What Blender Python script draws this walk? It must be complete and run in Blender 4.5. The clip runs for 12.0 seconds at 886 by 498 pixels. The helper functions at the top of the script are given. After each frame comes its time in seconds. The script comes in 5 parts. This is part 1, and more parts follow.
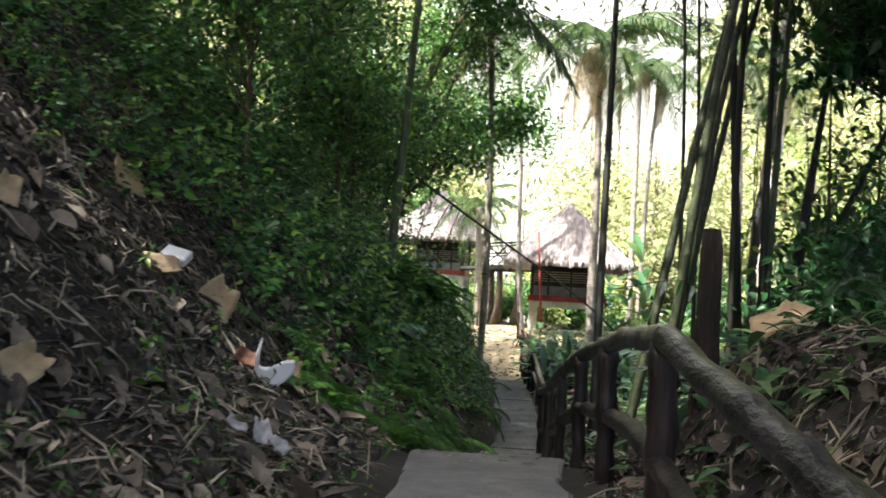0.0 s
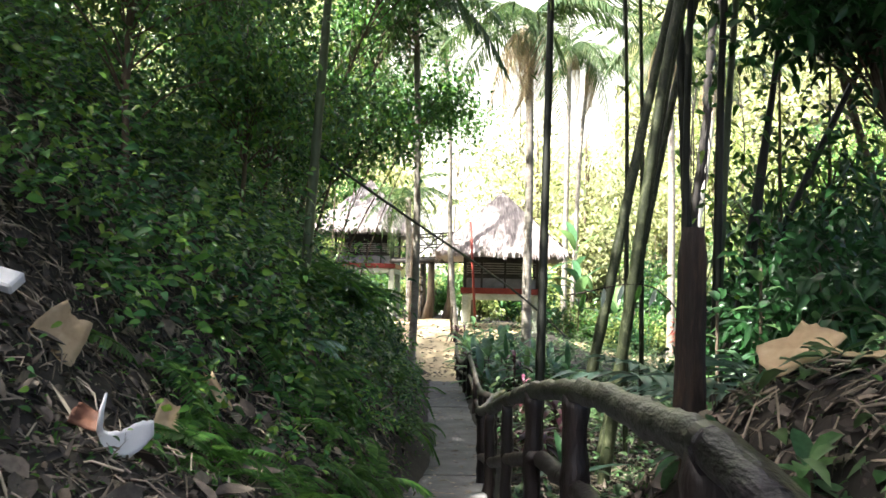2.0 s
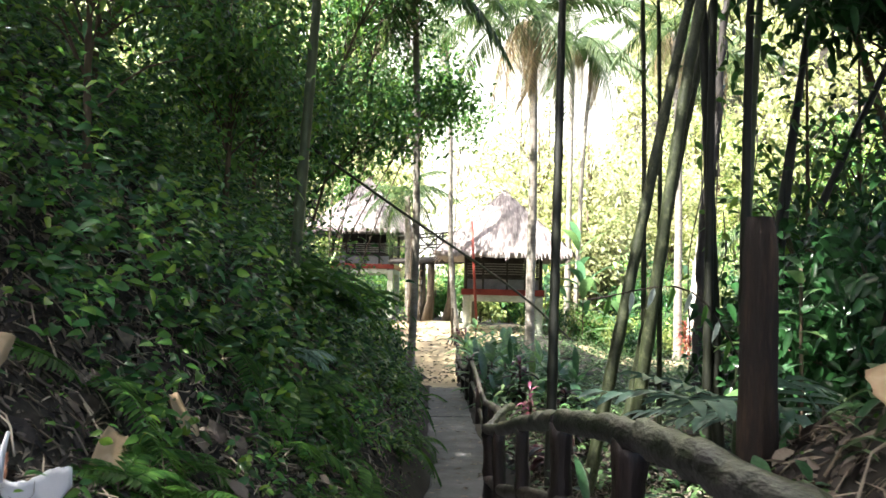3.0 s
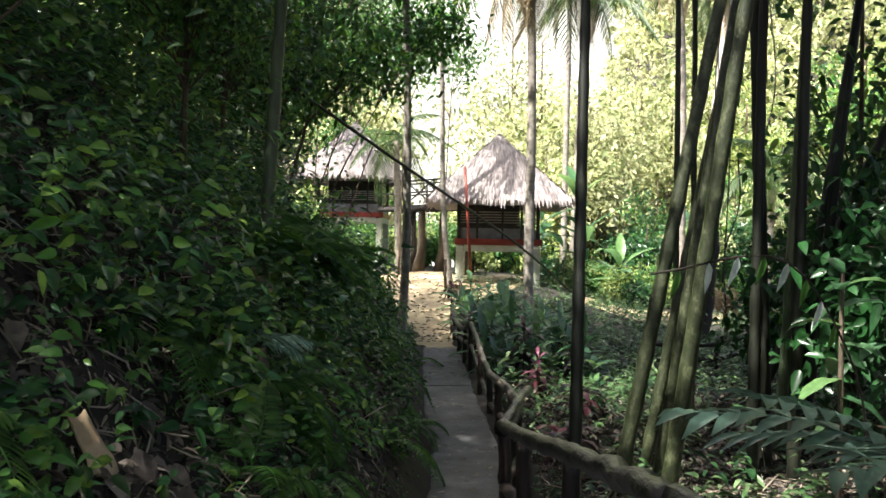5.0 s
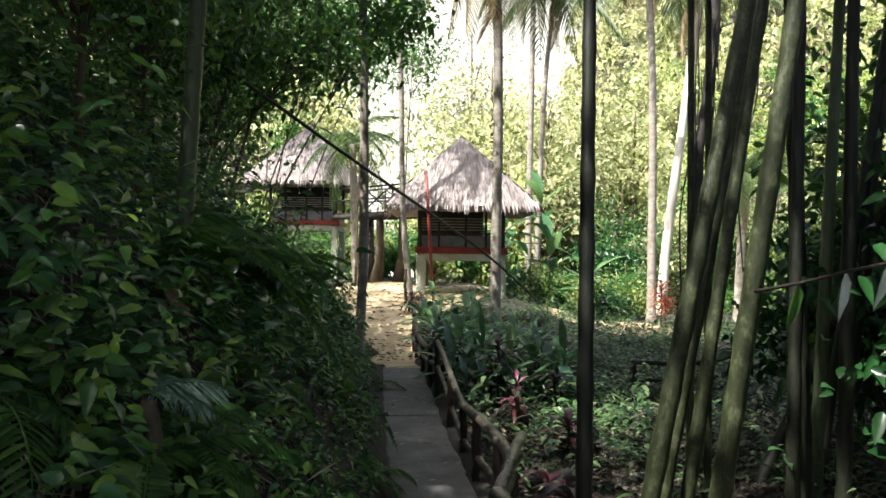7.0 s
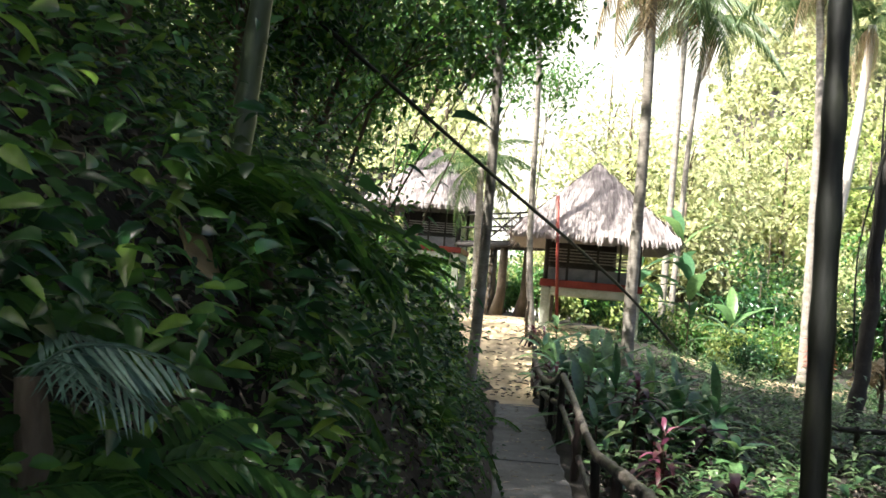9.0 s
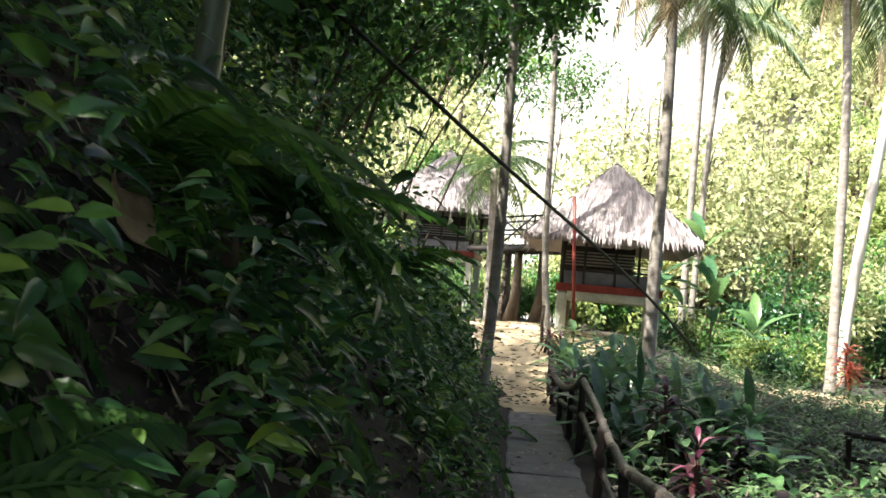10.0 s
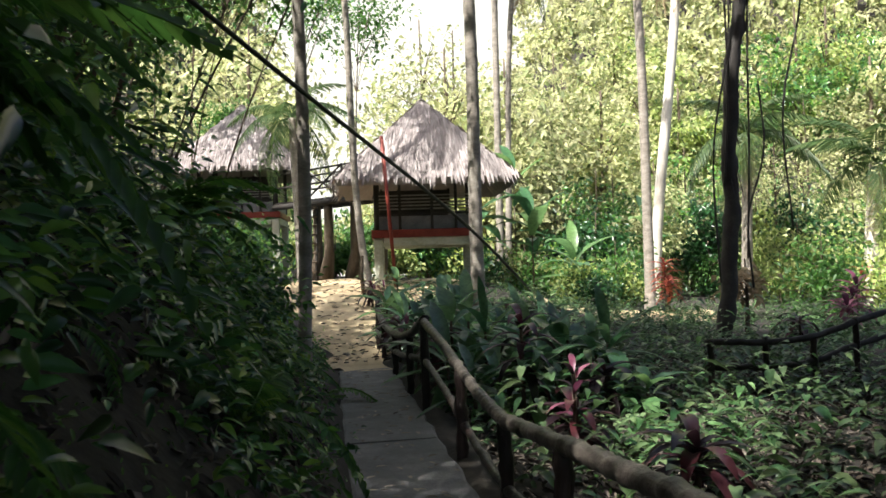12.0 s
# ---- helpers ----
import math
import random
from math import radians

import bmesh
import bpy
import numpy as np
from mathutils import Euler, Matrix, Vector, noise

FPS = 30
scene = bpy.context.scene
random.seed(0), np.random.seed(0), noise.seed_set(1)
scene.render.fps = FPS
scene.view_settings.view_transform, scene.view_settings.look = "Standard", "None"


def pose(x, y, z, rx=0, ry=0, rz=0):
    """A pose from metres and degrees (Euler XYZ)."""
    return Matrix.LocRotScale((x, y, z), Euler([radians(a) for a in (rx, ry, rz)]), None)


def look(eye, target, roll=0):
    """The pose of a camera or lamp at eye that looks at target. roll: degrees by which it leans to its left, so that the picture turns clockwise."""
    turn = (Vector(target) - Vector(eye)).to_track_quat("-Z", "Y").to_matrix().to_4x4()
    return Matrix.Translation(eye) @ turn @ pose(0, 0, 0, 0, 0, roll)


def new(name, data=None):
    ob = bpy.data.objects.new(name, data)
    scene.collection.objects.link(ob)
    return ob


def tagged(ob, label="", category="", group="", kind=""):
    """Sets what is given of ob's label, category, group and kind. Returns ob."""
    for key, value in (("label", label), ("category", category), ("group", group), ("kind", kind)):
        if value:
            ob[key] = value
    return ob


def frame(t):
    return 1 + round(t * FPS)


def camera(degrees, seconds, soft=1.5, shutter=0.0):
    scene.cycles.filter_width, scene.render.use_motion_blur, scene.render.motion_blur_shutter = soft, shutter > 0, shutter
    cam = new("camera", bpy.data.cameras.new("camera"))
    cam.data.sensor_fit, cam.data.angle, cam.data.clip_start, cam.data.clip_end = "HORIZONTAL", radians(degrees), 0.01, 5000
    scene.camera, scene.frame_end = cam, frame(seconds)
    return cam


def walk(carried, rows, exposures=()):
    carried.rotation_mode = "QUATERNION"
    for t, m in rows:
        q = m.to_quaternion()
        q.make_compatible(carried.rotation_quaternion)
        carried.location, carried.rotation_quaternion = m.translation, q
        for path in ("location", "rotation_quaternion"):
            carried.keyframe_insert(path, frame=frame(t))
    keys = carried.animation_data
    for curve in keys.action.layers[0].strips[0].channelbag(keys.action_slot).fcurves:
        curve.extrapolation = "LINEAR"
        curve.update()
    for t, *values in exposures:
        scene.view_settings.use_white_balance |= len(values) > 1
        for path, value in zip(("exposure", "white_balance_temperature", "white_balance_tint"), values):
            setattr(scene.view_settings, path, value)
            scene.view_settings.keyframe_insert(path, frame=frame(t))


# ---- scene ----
cam = camera(53.8, 12.0, soft=1.6, shutter=0.3)
METRES, EYE, TILT, LEAN, TURN = 10.0, 1.3, 0.0, 0.0, 0.0
ROWS = [
    (0.0, 0.0, 0.0, 0.0, -0.22, 3.95, -3.24),
    (0.5, 0.0003, 0.0365, 0.0074, -3.82, 4.13, -1.48),
    (1.0, 0.0074, 0.066, 0.0148, -4.42, 4.12, -1.39),
    (1.5, 0.009, 0.0985, 0.0204, -4.32, 3.76, -1.41),
    (2.0, 0.0105, 0.1291, 0.021, -4.6, 3.42, -1.47),
    (2.5, 0.0153, 0.1732, 0.0233, -4.61, 3.38, -1.44),
    (3.0, 0.0154, 0.2208, 0.024, -4.63, 3.47, -1.45),
    (3.5, 0.0184, 0.2606, 0.0343, -3.46, 0.92, -1.65),
    (5.5, 0.0158, 0.415, 0.0395, -6.6, -0.1, -0.78),
    (6.0, 0.0168, 0.4548, 0.0362, -7.78, 0.35, -0.65),
    (6.5, 0.0198, 0.498, 0.0392, -8.22, 0.5, -0.73),
    (8.5, 0.0411, 0.6926, 0.0113, -5.11, 2.26, -2.96),
    (9.0, 0.0423, 0.7386, 0.0008, -0.2, 3.0, -5.12),
    (9.5, 0.0468, 0.7774, -0.0036, 0.19, 3.2, -5.36),
    (10.0, 0.0488, 0.8208, -0.0111, 0.73, 3.5, -5.24),
    (10.5, 0.0478, 0.8645, -0.0203, -3.92, 1.57, -2.9),
    (11.0, 0.0502, 0.9075, -0.0259, -4.62, 1.18, -2.65),
    (11.5, 0.0499, 0.9473, -0.0312, -9.32, 1.12, 0.41),
    (12.0, 0.0566, 0.9848, -0.0341, -11.38, 1.38, 1.8),
]
walk(cam, [(t, pose(0, 0, EYE, TILT, LEAN, TURN) @ pose(METRES * x, METRES * y, METRES * z, 90 + pitch, roll, yaw)) for t, x, y, z, yaw, pitch, roll in ROWS],
     exposures=[(t, s, 6320, 11) for t, s in ((0.0, 2.15), (0.5, 2.2), (1.5, 2.65), (2.5, 2.38), (3.5, 2.65), (5.5, 1.7), (6.0, 1.92), (6.5, 1.7), (8.5, 1.5), (9.0, 2.0), (9.5, 1.85), (10.0, 1.95), (10.5, 1.25), (11.0, 1.3), (11.5, 1.2), (12.0, 1.35))])

# ---- world, sun, exposure ----
SUN_ELEV, SUN_AZ = 58.0, 240.0   # degrees; azimuth clockwise from +y, where the sun stands
world = bpy.data.worlds.new("world")
scene.world = world
world.use_nodes = True
wn = world.node_tree.nodes
sky = wn.new("ShaderNodeTexSky")
sky.sky_type = 'NISHITA'
sky.sun_disc = False
sky.sun_elevation = radians(SUN_ELEV)
sky.sun_rotation = radians(SUN_AZ)
sky.dust_density = 6.0
bg = wn["Background"]
bg.inputs[1].default_value = 0.1
world.node_tree.links.new(sky.outputs[0], bg.inputs[0])
sun = new("sun", bpy.data.lights.new("sun", 'SUN'))
sun.data.energy, sun.data.angle, sun.data.color = 5.0, radians(0.6), (1.0, 0.95, 0.86)
_a = radians(SUN_AZ)
_s = Vector((math.sin(_a) * math.cos(radians(SUN_ELEV)), math.cos(_a) * math.cos(radians(SUN_ELEV)), math.sin(radians(SUN_ELEV))))
sun.matrix_world = look(_s * 60, (0, 0, 0))

rng = np.random.default_rng(7)


# ---- materials ----
def mat_base(name):
    m = bpy.data.materials.new(name)
    m.use_nodes = True
    n, l = m.node_tree.nodes, m.node_tree.links
    return m, n, l, n["Principled BSDF"]


def ramp(n, stops):
    r = n.new("ShaderNodeValToRGB")
    e = r.color_ramp.elements
    e[0].position, e[0].color = stops[0][0], (*stops[0][1], 1)
    e[1].position, e[1].color = stops[-1][0], (*stops[-1][1], 1)
    for p, c in stops[1:-1]:
        x = e.new(p)
        x.color = (*c, 1)
    return r


def leaf_mat(name, cols, trans=0.35, rough=0.45, patch=0.0, island=True):
    """Leaf: colour varies leaf by leaf, with patches, and light shines through."""
    m, n, l, p = mat_base(name)
    src = n.new("ShaderNodeNewGeometry") if island else n.new("ShaderNodeObjectInfo")
    r = ramp(n, [(i / (len(cols) - 1), c) for i, c in enumerate(cols)])
    l.new(src.outputs["Random Per Island" if island else "Random"], r.inputs[0])
    tc = n.new("ShaderNodeTexCoord")
    ns = n.new("ShaderNodeTexNoise")
    ns.inputs["Scale"].default_value = 14
    ns.inputs["Detail"].default_value = 4
    l.new(tc.outputs["Object"], ns.inputs["Vector"])
    hsv = n.new("ShaderNodeHueSaturation")
    mr = n.new("ShaderNodeMapRange")
    mr.inputs["From Min"].default_value, mr.inputs["From Max"].default_value = 0.25, 0.75
    mr.inputs["To Min"].default_value, mr.inputs["To Max"].default_value = 0.65, 1.35
    l.new(ns.outputs["Fac"], mr.inputs["Value"])
    val = mr.outputs[0]
    # Broad value patches stand in for lit masses and shaded gaps in far foliage.
    if patch:
        big = n.new("ShaderNodeTexNoise")
        big.inputs["Scale"].default_value, big.inputs["Detail"].default_value = patch, 2
        l.new(tc.outputs["Object"], big.inputs["Vector"])
        br2 = n.new("ShaderNodeMapRange")
        br2.inputs["From Min"].default_value, br2.inputs["From Max"].default_value = 0.35, 0.65
        br2.inputs["To Min"].default_value, br2.inputs["To Max"].default_value = 0.5, 1.35
        l.new(big.outputs["Fac"], br2.inputs["Value"])
        mu = n.new("ShaderNodeMath")
        mu.operation = 'MULTIPLY'
        l.new(val, mu.inputs[0])
        l.new(br2.outputs[0], mu.inputs[1])
        val = mu.outputs[0]
    l.new(val, hsv.inputs["Value"])
    l.new(r.outputs[0], hsv.inputs["Color"])
    l.new(hsv.outputs[0], p.inputs["Base Color"])
    p.inputs["Roughness"].default_value = rough
    p.inputs["Specular IOR Level"].default_value = 0.4
    tr = n.new("ShaderNodeBsdfTranslucent")
    br = n.new("ShaderNodeHueSaturation")
    br.inputs["Value"].default_value = 1.5
    br.inputs["Hue"].default_value = 0.49
    l.new(hsv.outputs[0], br.inputs["Color"])
    l.new(br.outputs[0], tr.inputs["Color"])
    mx = n.new("ShaderNodeMixShader")
    mx.inputs[0].default_value = trans
    l.new(p.outputs[0], mx.inputs[1])
    l.new(tr.outputs[0], mx.inputs[2])
    l.new(mx.outputs[0], n["Material Output"].inputs["Surface"])
    return m


def rough_mat(name, cols, scale=3.0, rough=0.85, bump=0.4, fine=30.0, stretch=(1, 1, 1), island=False, metal=0.0):
    """Opaque surface with stains at one scale and grain at another."""
    m, n, l, p = mat_base(name)
    tc = n.new("ShaderNodeTexCoord")
    mp = n.new("ShaderNodeMapping")
    mp.inputs["Scale"].default_value = stretch
    l.new(tc.outputs["Object"], mp.inputs["Vector"])
    a = n.new("ShaderNodeTexNoise")
    a.inputs["Scale"].default_value, a.inputs["Detail"].default_value, a.inputs["Roughness"].default_value = scale, 6, 0.65
    b = n.new("ShaderNodeTexNoise")
    b.inputs["Scale"].default_value, b.inputs["Detail"].default_value = fine, 5
    l.new(mp.outputs[0], a.inputs["Vector"])
    l.new(mp.outputs[0], b.inputs["Vector"])
    mixf = n.new("ShaderNodeMath")
    mixf.operation = 'MULTIPLY_ADD'
    mixf.inputs[1].default_value = 0.45
    l.new(b.outputs["Fac"], mixf.inputs[0])
    sc = n.new("ShaderNodeMath")
    sc.operation = 'MULTIPLY_ADD'
    sc.inputs[1].default_value, sc.inputs[2].default_value = 1.1, -0.28
    l.new(a.outputs["Fac"], sc.inputs[0])
    l.new(sc.outputs[0], mixf.inputs[2])
    fac = mixf.outputs[0]
    if island:
        g = n.new("ShaderNodeNewGeometry")
        ad = n.new("ShaderNodeMath")
        ad.operation = 'MULTIPLY_ADD'
        ad.inputs[1].default_value = 0.6
        l.new(g.outputs["Random Per Island"], ad.inputs[0])
        sb = n.new("ShaderNodeMath")
        sb.operation = 'MULTIPLY'
        sb.inputs[1].default_value = 0.6
        l.new(fac, sb.inputs[0])
        l.new(sb.outputs[0], ad.inputs[2])
        fac = ad.outputs[0]
    r = ramp(n, [(0.15 + 0.7 * i / (len(cols) - 1), c) for i, c in enumerate(cols)])
    l.new(fac, r.inputs[0])
    l.new(r.outputs[0], p.inputs["Base Color"])
    p.inputs["Roughness"].default_value = rough
    p.inputs["Metallic"].default_value = metal
    bp = n.new("ShaderNodeBump")
    bp.inputs["Strength"].default_value = bump
    bp.inputs["Distance"].default_value = 0.02
    l.new(mixf.outputs[0], bp.inputs["Height"])
    l.new(bp.outputs[0], p.inputs["Normal"])
    return m


M_SOIL = rough_mat("soil", [(0.006, 0.005, 0.004), (0.018, 0.015, 0.011), (0.05, 0.04, 0.029)], 1.3, 0.95, 0.8, 18)
M_SAND = rough_mat("pale_earth", [(0.22, 0.16, 0.09), (0.42, 0.33, 0.20), (0.55, 0.45, 0.30)], 1.5, 0.95, 0.5, 25)
M_CONC = rough_mat("worn_concrete", [(0.07, 0.07, 0.07), (0.14, 0.14, 0.14), (0.25, 0.25, 0.245)], 3.0, 0.8, 0.6, 55)
M_LOG = rough_mat("dark_log", [(0.004, 0.003, 0.0025), (0.012, 0.0075, 0.0065), (0.05, 0.031, 0.027)], 13, 0.45, 0.7, 60, (1, 1, 0.2))
M_LOGTOP = rough_mat("weathered_log", [(0.004, 0.003, 0.0035), (0.012, 0.0095, 0.0115), (0.07, 0.06, 0.072)], 12, 0.3, 0.8, 70, (1, 0.35, 1))
M_RAILB = rough_mat("weathered_bamboo", [(0.02, 0.017, 0.014), (0.06, 0.05, 0.042), (0.17, 0.15, 0.125)], 9, 0.5, 0.5, 60, (1, 0.5, 1))
M_BAMB = rough_mat("old_bamboo", [(0.008, 0.012, 0.004), (0.025, 0.033, 0.012), (0.13, 0.145, 0.075)], 13, 0.5, 0.4, 60, (1, 1, 0.6))
M_BAMD = rough_mat("dark_bamboo", [(0.003, 0.004, 0.002), (0.008, 0.010, 0.005), (0.03, 0.034, 0.018)], 7, 0.55, 0.3, 30, (1, 1, 0.3))
M_BAMG = rough_mat("green_bamboo", [(0.03, 0.05, 0.025), (0.07, 0.10, 0.05), (0.16, 0.18, 0.11)], 3, 0.45, 0.2, 30, (1, 1, 0.3))
M_PALM = rough_mat("palm_bark", [(0.12, 0.105, 0.085), (0.28, 0.25, 0.21), (0.46, 0.42, 0.36)], 3, 0.9, 0.8, 25, (1, 1, 2.5))
M_BARK = rough_mat("bark", [(0.04, 0.03, 0.02), (0.10, 0.075, 0.05), (0.2, 0.16, 0.11)], 3, 0.9, 0.9, 22, (1, 1, 0.4))
M_STUMP = rough_mat("stump_wood", [(0.003, 0.002, 0.0015), (0.014, 0.008, 0.005), (0.085, 0.05, 0.026)], 11, 0.85, 1.0, 70, (1, 1, 0.14))
M_PALE = rough_mat("pale_bark", [(0.45, 0.42, 0.36), (0.62, 0.58, 0.50), (0.75, 0.72, 0.65)], 2, 0.85, 0.4, 20)
M_THATCH = rough_mat("thatch", [(0.10, 0.085, 0.08), (0.22, 0.19, 0.185), (0.38, 0.34, 0.325)], 3, 0.9, 0.6, 40, (1, 1, 0.3), island=True)
M_WHITE = rough_mat("mossy_white_paint", [(0.20, 0.22, 0.14), (0.40, 0.42, 0.33), (0.55, 0.56, 0.50)], 1.6, 0.8, 0.2, 22)
M_RED = rough_mat("red_paint", [(0.10, 0.012, 0.008), (0.20, 0.026, 0.014), (0.28, 0.05, 0.03)], 2, 0.55, 0.2, 25)
M_HUTD = rough_mat("dark_hut_wood", [(0.012, 0.01, 0.009), (0.03, 0.026, 0.022), (0.07, 0.06, 0.05)], 3, 0.7, 0.4, 25)
M_SLAT = rough_mat("grey_bamboo_slat", [(0.16, 0.15, 0.14), (0.28, 0.27, 0.25), (0.42, 0.40, 0.37)], 3, 0.7, 0.3, 25)
M_GREY = rough_mat("grey_matting", [(0.10, 0.10, 0.11), (0.18, 0.18, 0.19), (0.26, 0.26, 0.27)], 4, 0.8, 0.3, 40)
M_CARD = rough_mat("dry_sheath", [(0.28, 0.19, 0.10), (0.42, 0.31, 0.18), (0.55, 0.43, 0.28)], 4, 0.8, 0.3, 25)
M_CUP = rough_mat("white_foam", [(0.72, 0.72, 0.72), (0.80, 0.80, 0.80), (0.85, 0.85, 0.84)], 4, 0.6, 0.1, 25)
M_PAPER = rough_mat("dirty_paper", [(0.20, 0.19, 0.19), (0.34, 0.33, 0.33), (0.48, 0.47, 0.47)], 9, 0.8, 0.4, 40)
M_RUST = rough_mat("rust_leaf", [(0.05, 0.02, 0.011), (0.11, 0.042, 0.022), (0.18, 0.08, 0.045)], 8, 0.7, 0.3, 25)
M_LITTER = rough_mat("dead_leaf", [(0.005, 0.004, 0.003), (0.02, 0.015, 0.012), (0.06, 0.048, 0.037), (0.2, 0.165, 0.13)], 6, 0.75, 0.3, 25, island=True)
M_DEADL = rough_mat("large_dead_leaf", [(0.01, 0.008, 0.006), (0.04, 0.031, 0.024), (0.09, 0.072, 0.055), (0.2, 0.165, 0.125)], 9, 0.7, 0.5, 40, island=True)
M_STRAW = rough_mat("dry_blade", [(0.04, 0.03, 0.02), (0.15, 0.12, 0.085), (0.40, 0.34, 0.26)], 6, 0.75, 0.3, 25, island=True)

L_BANK = leaf_mat("bank_leaf", [(0.02, 0.06, 0.014), (0.07, 0.19, 0.03), (0.095, 0.24, 0.05), (0.19, 0.32, 0.045), (0.075, 0.21, 0.075), (0.035, 0.095, 0.025)], 0.34, 0.29, 1.6)
L_FIELD = leaf_mat("field_leaf", [(0.012, 0.04, 0.014), (0.045, 0.11, 0.036), (0.085, 0.17, 0.06), (0.15, 0.22, 0.10), (0.03, 0.08, 0.026)], 0.34, 0.33, 1.1)
L_DARK = leaf_mat("dark_leaf", [(0.010, 0.036, 0.010), (0.02, 0.075, 0.02), (0.035, 0.11, 0.035)], 0.3, 0.3)
L_FERN = leaf_mat("fern_leaf", [(0.025, 0.085, 0.015), (0.05, 0.14, 0.025), (0.085, 0.19, 0.035)], 0.45, 0.5)
L_BAMB = leaf_mat("bamboo_leaf", [(0.02, 0.05, 0.012), (0.05, 0.10, 0.02), (0.10, 0.16, 0.04)], 0.45)
# Brightened leaf copy: sunlight is in the colour, its dark greens for shade.
L_SUN_PAINTED = leaf_mat("sun_painted_leaf", [(0.03, 0.07, 0.02), (0.15, 0.23, 0.05), (0.36, 0.41, 0.13), (0.20, 0.28, 0.07), (0.42, 0.46, 0.18)], 0.4, 0.5, 0.45)
# Distance haze is put into this leaf colour by paling it.
L_FAR_HAZED = leaf_mat("haze_paled_leaf", [(0.13, 0.18, 0.06), (0.29, 0.33, 0.135), (0.50, 0.50, 0.26), (0.38, 0.41, 0.20)], 0.35, 0.6, 0.22)
L_PALM = leaf_mat("palm_leaflet", [(0.03, 0.07, 0.02), (0.06, 0.11, 0.035), (0.10, 0.14, 0.05)], 0.35, 0.4)
L_DRY = leaf_mat("dry_palm_leaflet", [(0.20, 0.15, 0.08), (0.36, 0.28, 0.16), (0.46, 0.38, 0.24)], 0.35, 0.7)
# The pale blue in this colour stands in for sky reflected on glossy leaves.
L_BLUE = leaf_mat("blue_green_sheen_leaf", [(0.08, 0.16, 0.115), (0.13, 0.23, 0.17), (0.18, 0.29, 0.23)], 0.2, 0.28)
L_BROAD = leaf_mat("broad_leaf", [(0.03, 0.08, 0.035), (0.06, 0.15, 0.065), (0.12, 0.22, 0.07), (0.08, 0.18, 0.10)], 0.36, 0.3, island=False)
L_RED = leaf_mat("red_leaf", [(0.013, 0.008, 0.010), (0.03, 0.011, 0.015), (0.065, 0.016, 0.02)], 0.3, 0.35, island=False)
L_ORANGE = leaf_mat("orange_red_leaf", [(0.16, 0.04, 0.03), (0.32, 0.085, 0.05), (0.42, 0.17, 0.09)], 0.4, 0.4, island=False)
L_PINK = leaf_mat("pink_leaf", [(0.06, 0.02, 0.035), (0.16, 0.045, 0.08), (0.28, 0.12, 0.16)], 0.35, 0.4, island=False)
L_YEL = leaf_mat("yellow_leaf", [(0.45, 0.25, 0.02), (0.55, 0.33, 0.03)], 0.3, 0.5)
L_PALEUP = leaf_mat("pale_leaf", [(0.35, 0.42, 0.36), (0.48, 0.54, 0.48), (0.58, 0.62, 0.56)], 0.3, 0.4)


# ---- mesh helpers ----
class Buf:
    """Collects vertices and faces."""
    def __init__(self):
        self.v, self.f, self.n = [], [], 0

    def add(self, verts, faces):
        verts = np.asarray(verts, float).reshape(-1, 3)
        for f in faces:
            f = np.asarray(f, int)
            if f.size:
                self.f.append(f + self.n)
        self.v.append(verts)
        self.n += len(verts)
        return self

    def mesh(self, name, smooth=True):
        me = bpy.data.meshes.new(name)
        v = np.concatenate(self.v)
        me.vertices.add(len(v))
        me.vertices.foreach_set("co", v.ravel())
        idx = np.concatenate([f.ravel() for f in self.f])
        tot = np.concatenate([np.full(len(f), f.shape[1]) for f in self.f])
        me.loops.add(len(idx))
        me.loops.foreach_set("vertex_index", idx)
        me.polygons.add(len(tot))
        me.polygons.foreach_set("loop_start", np.concatenate(([0], np.cumsum(tot)[:-1])))
        me.polygons.foreach_set("loop_total", tot)
        me.polygons.foreach_set("use_smooth", np.full(len(tot), smooth))
        me.update()
        me.validate()
        return me


def put(name, buf, mat, parent=None, label="", m=None, smooth=True):
    me = buf if isinstance(buf, bpy.types.Mesh) else buf.mesh(name, smooth)
    if not me.materials:
        me.materials.append(mat)
    ob = new(name, me)
    if parent is not None:
        ob.parent = parent
    if m is not None:
        ob.matrix_basis = m
    if label:
        tagged(ob, label=label)
    return ob


def thing(name, label, category, m=None, group="", kind=""):
    ob = new(name)
    if m is not None:
        ob.matrix_basis = m
    return tagged(ob, label, category, group, kind)


def unit(a):
    return a / np.maximum(np.linalg.norm(a, axis=-1, keepdims=True), 1e-9)


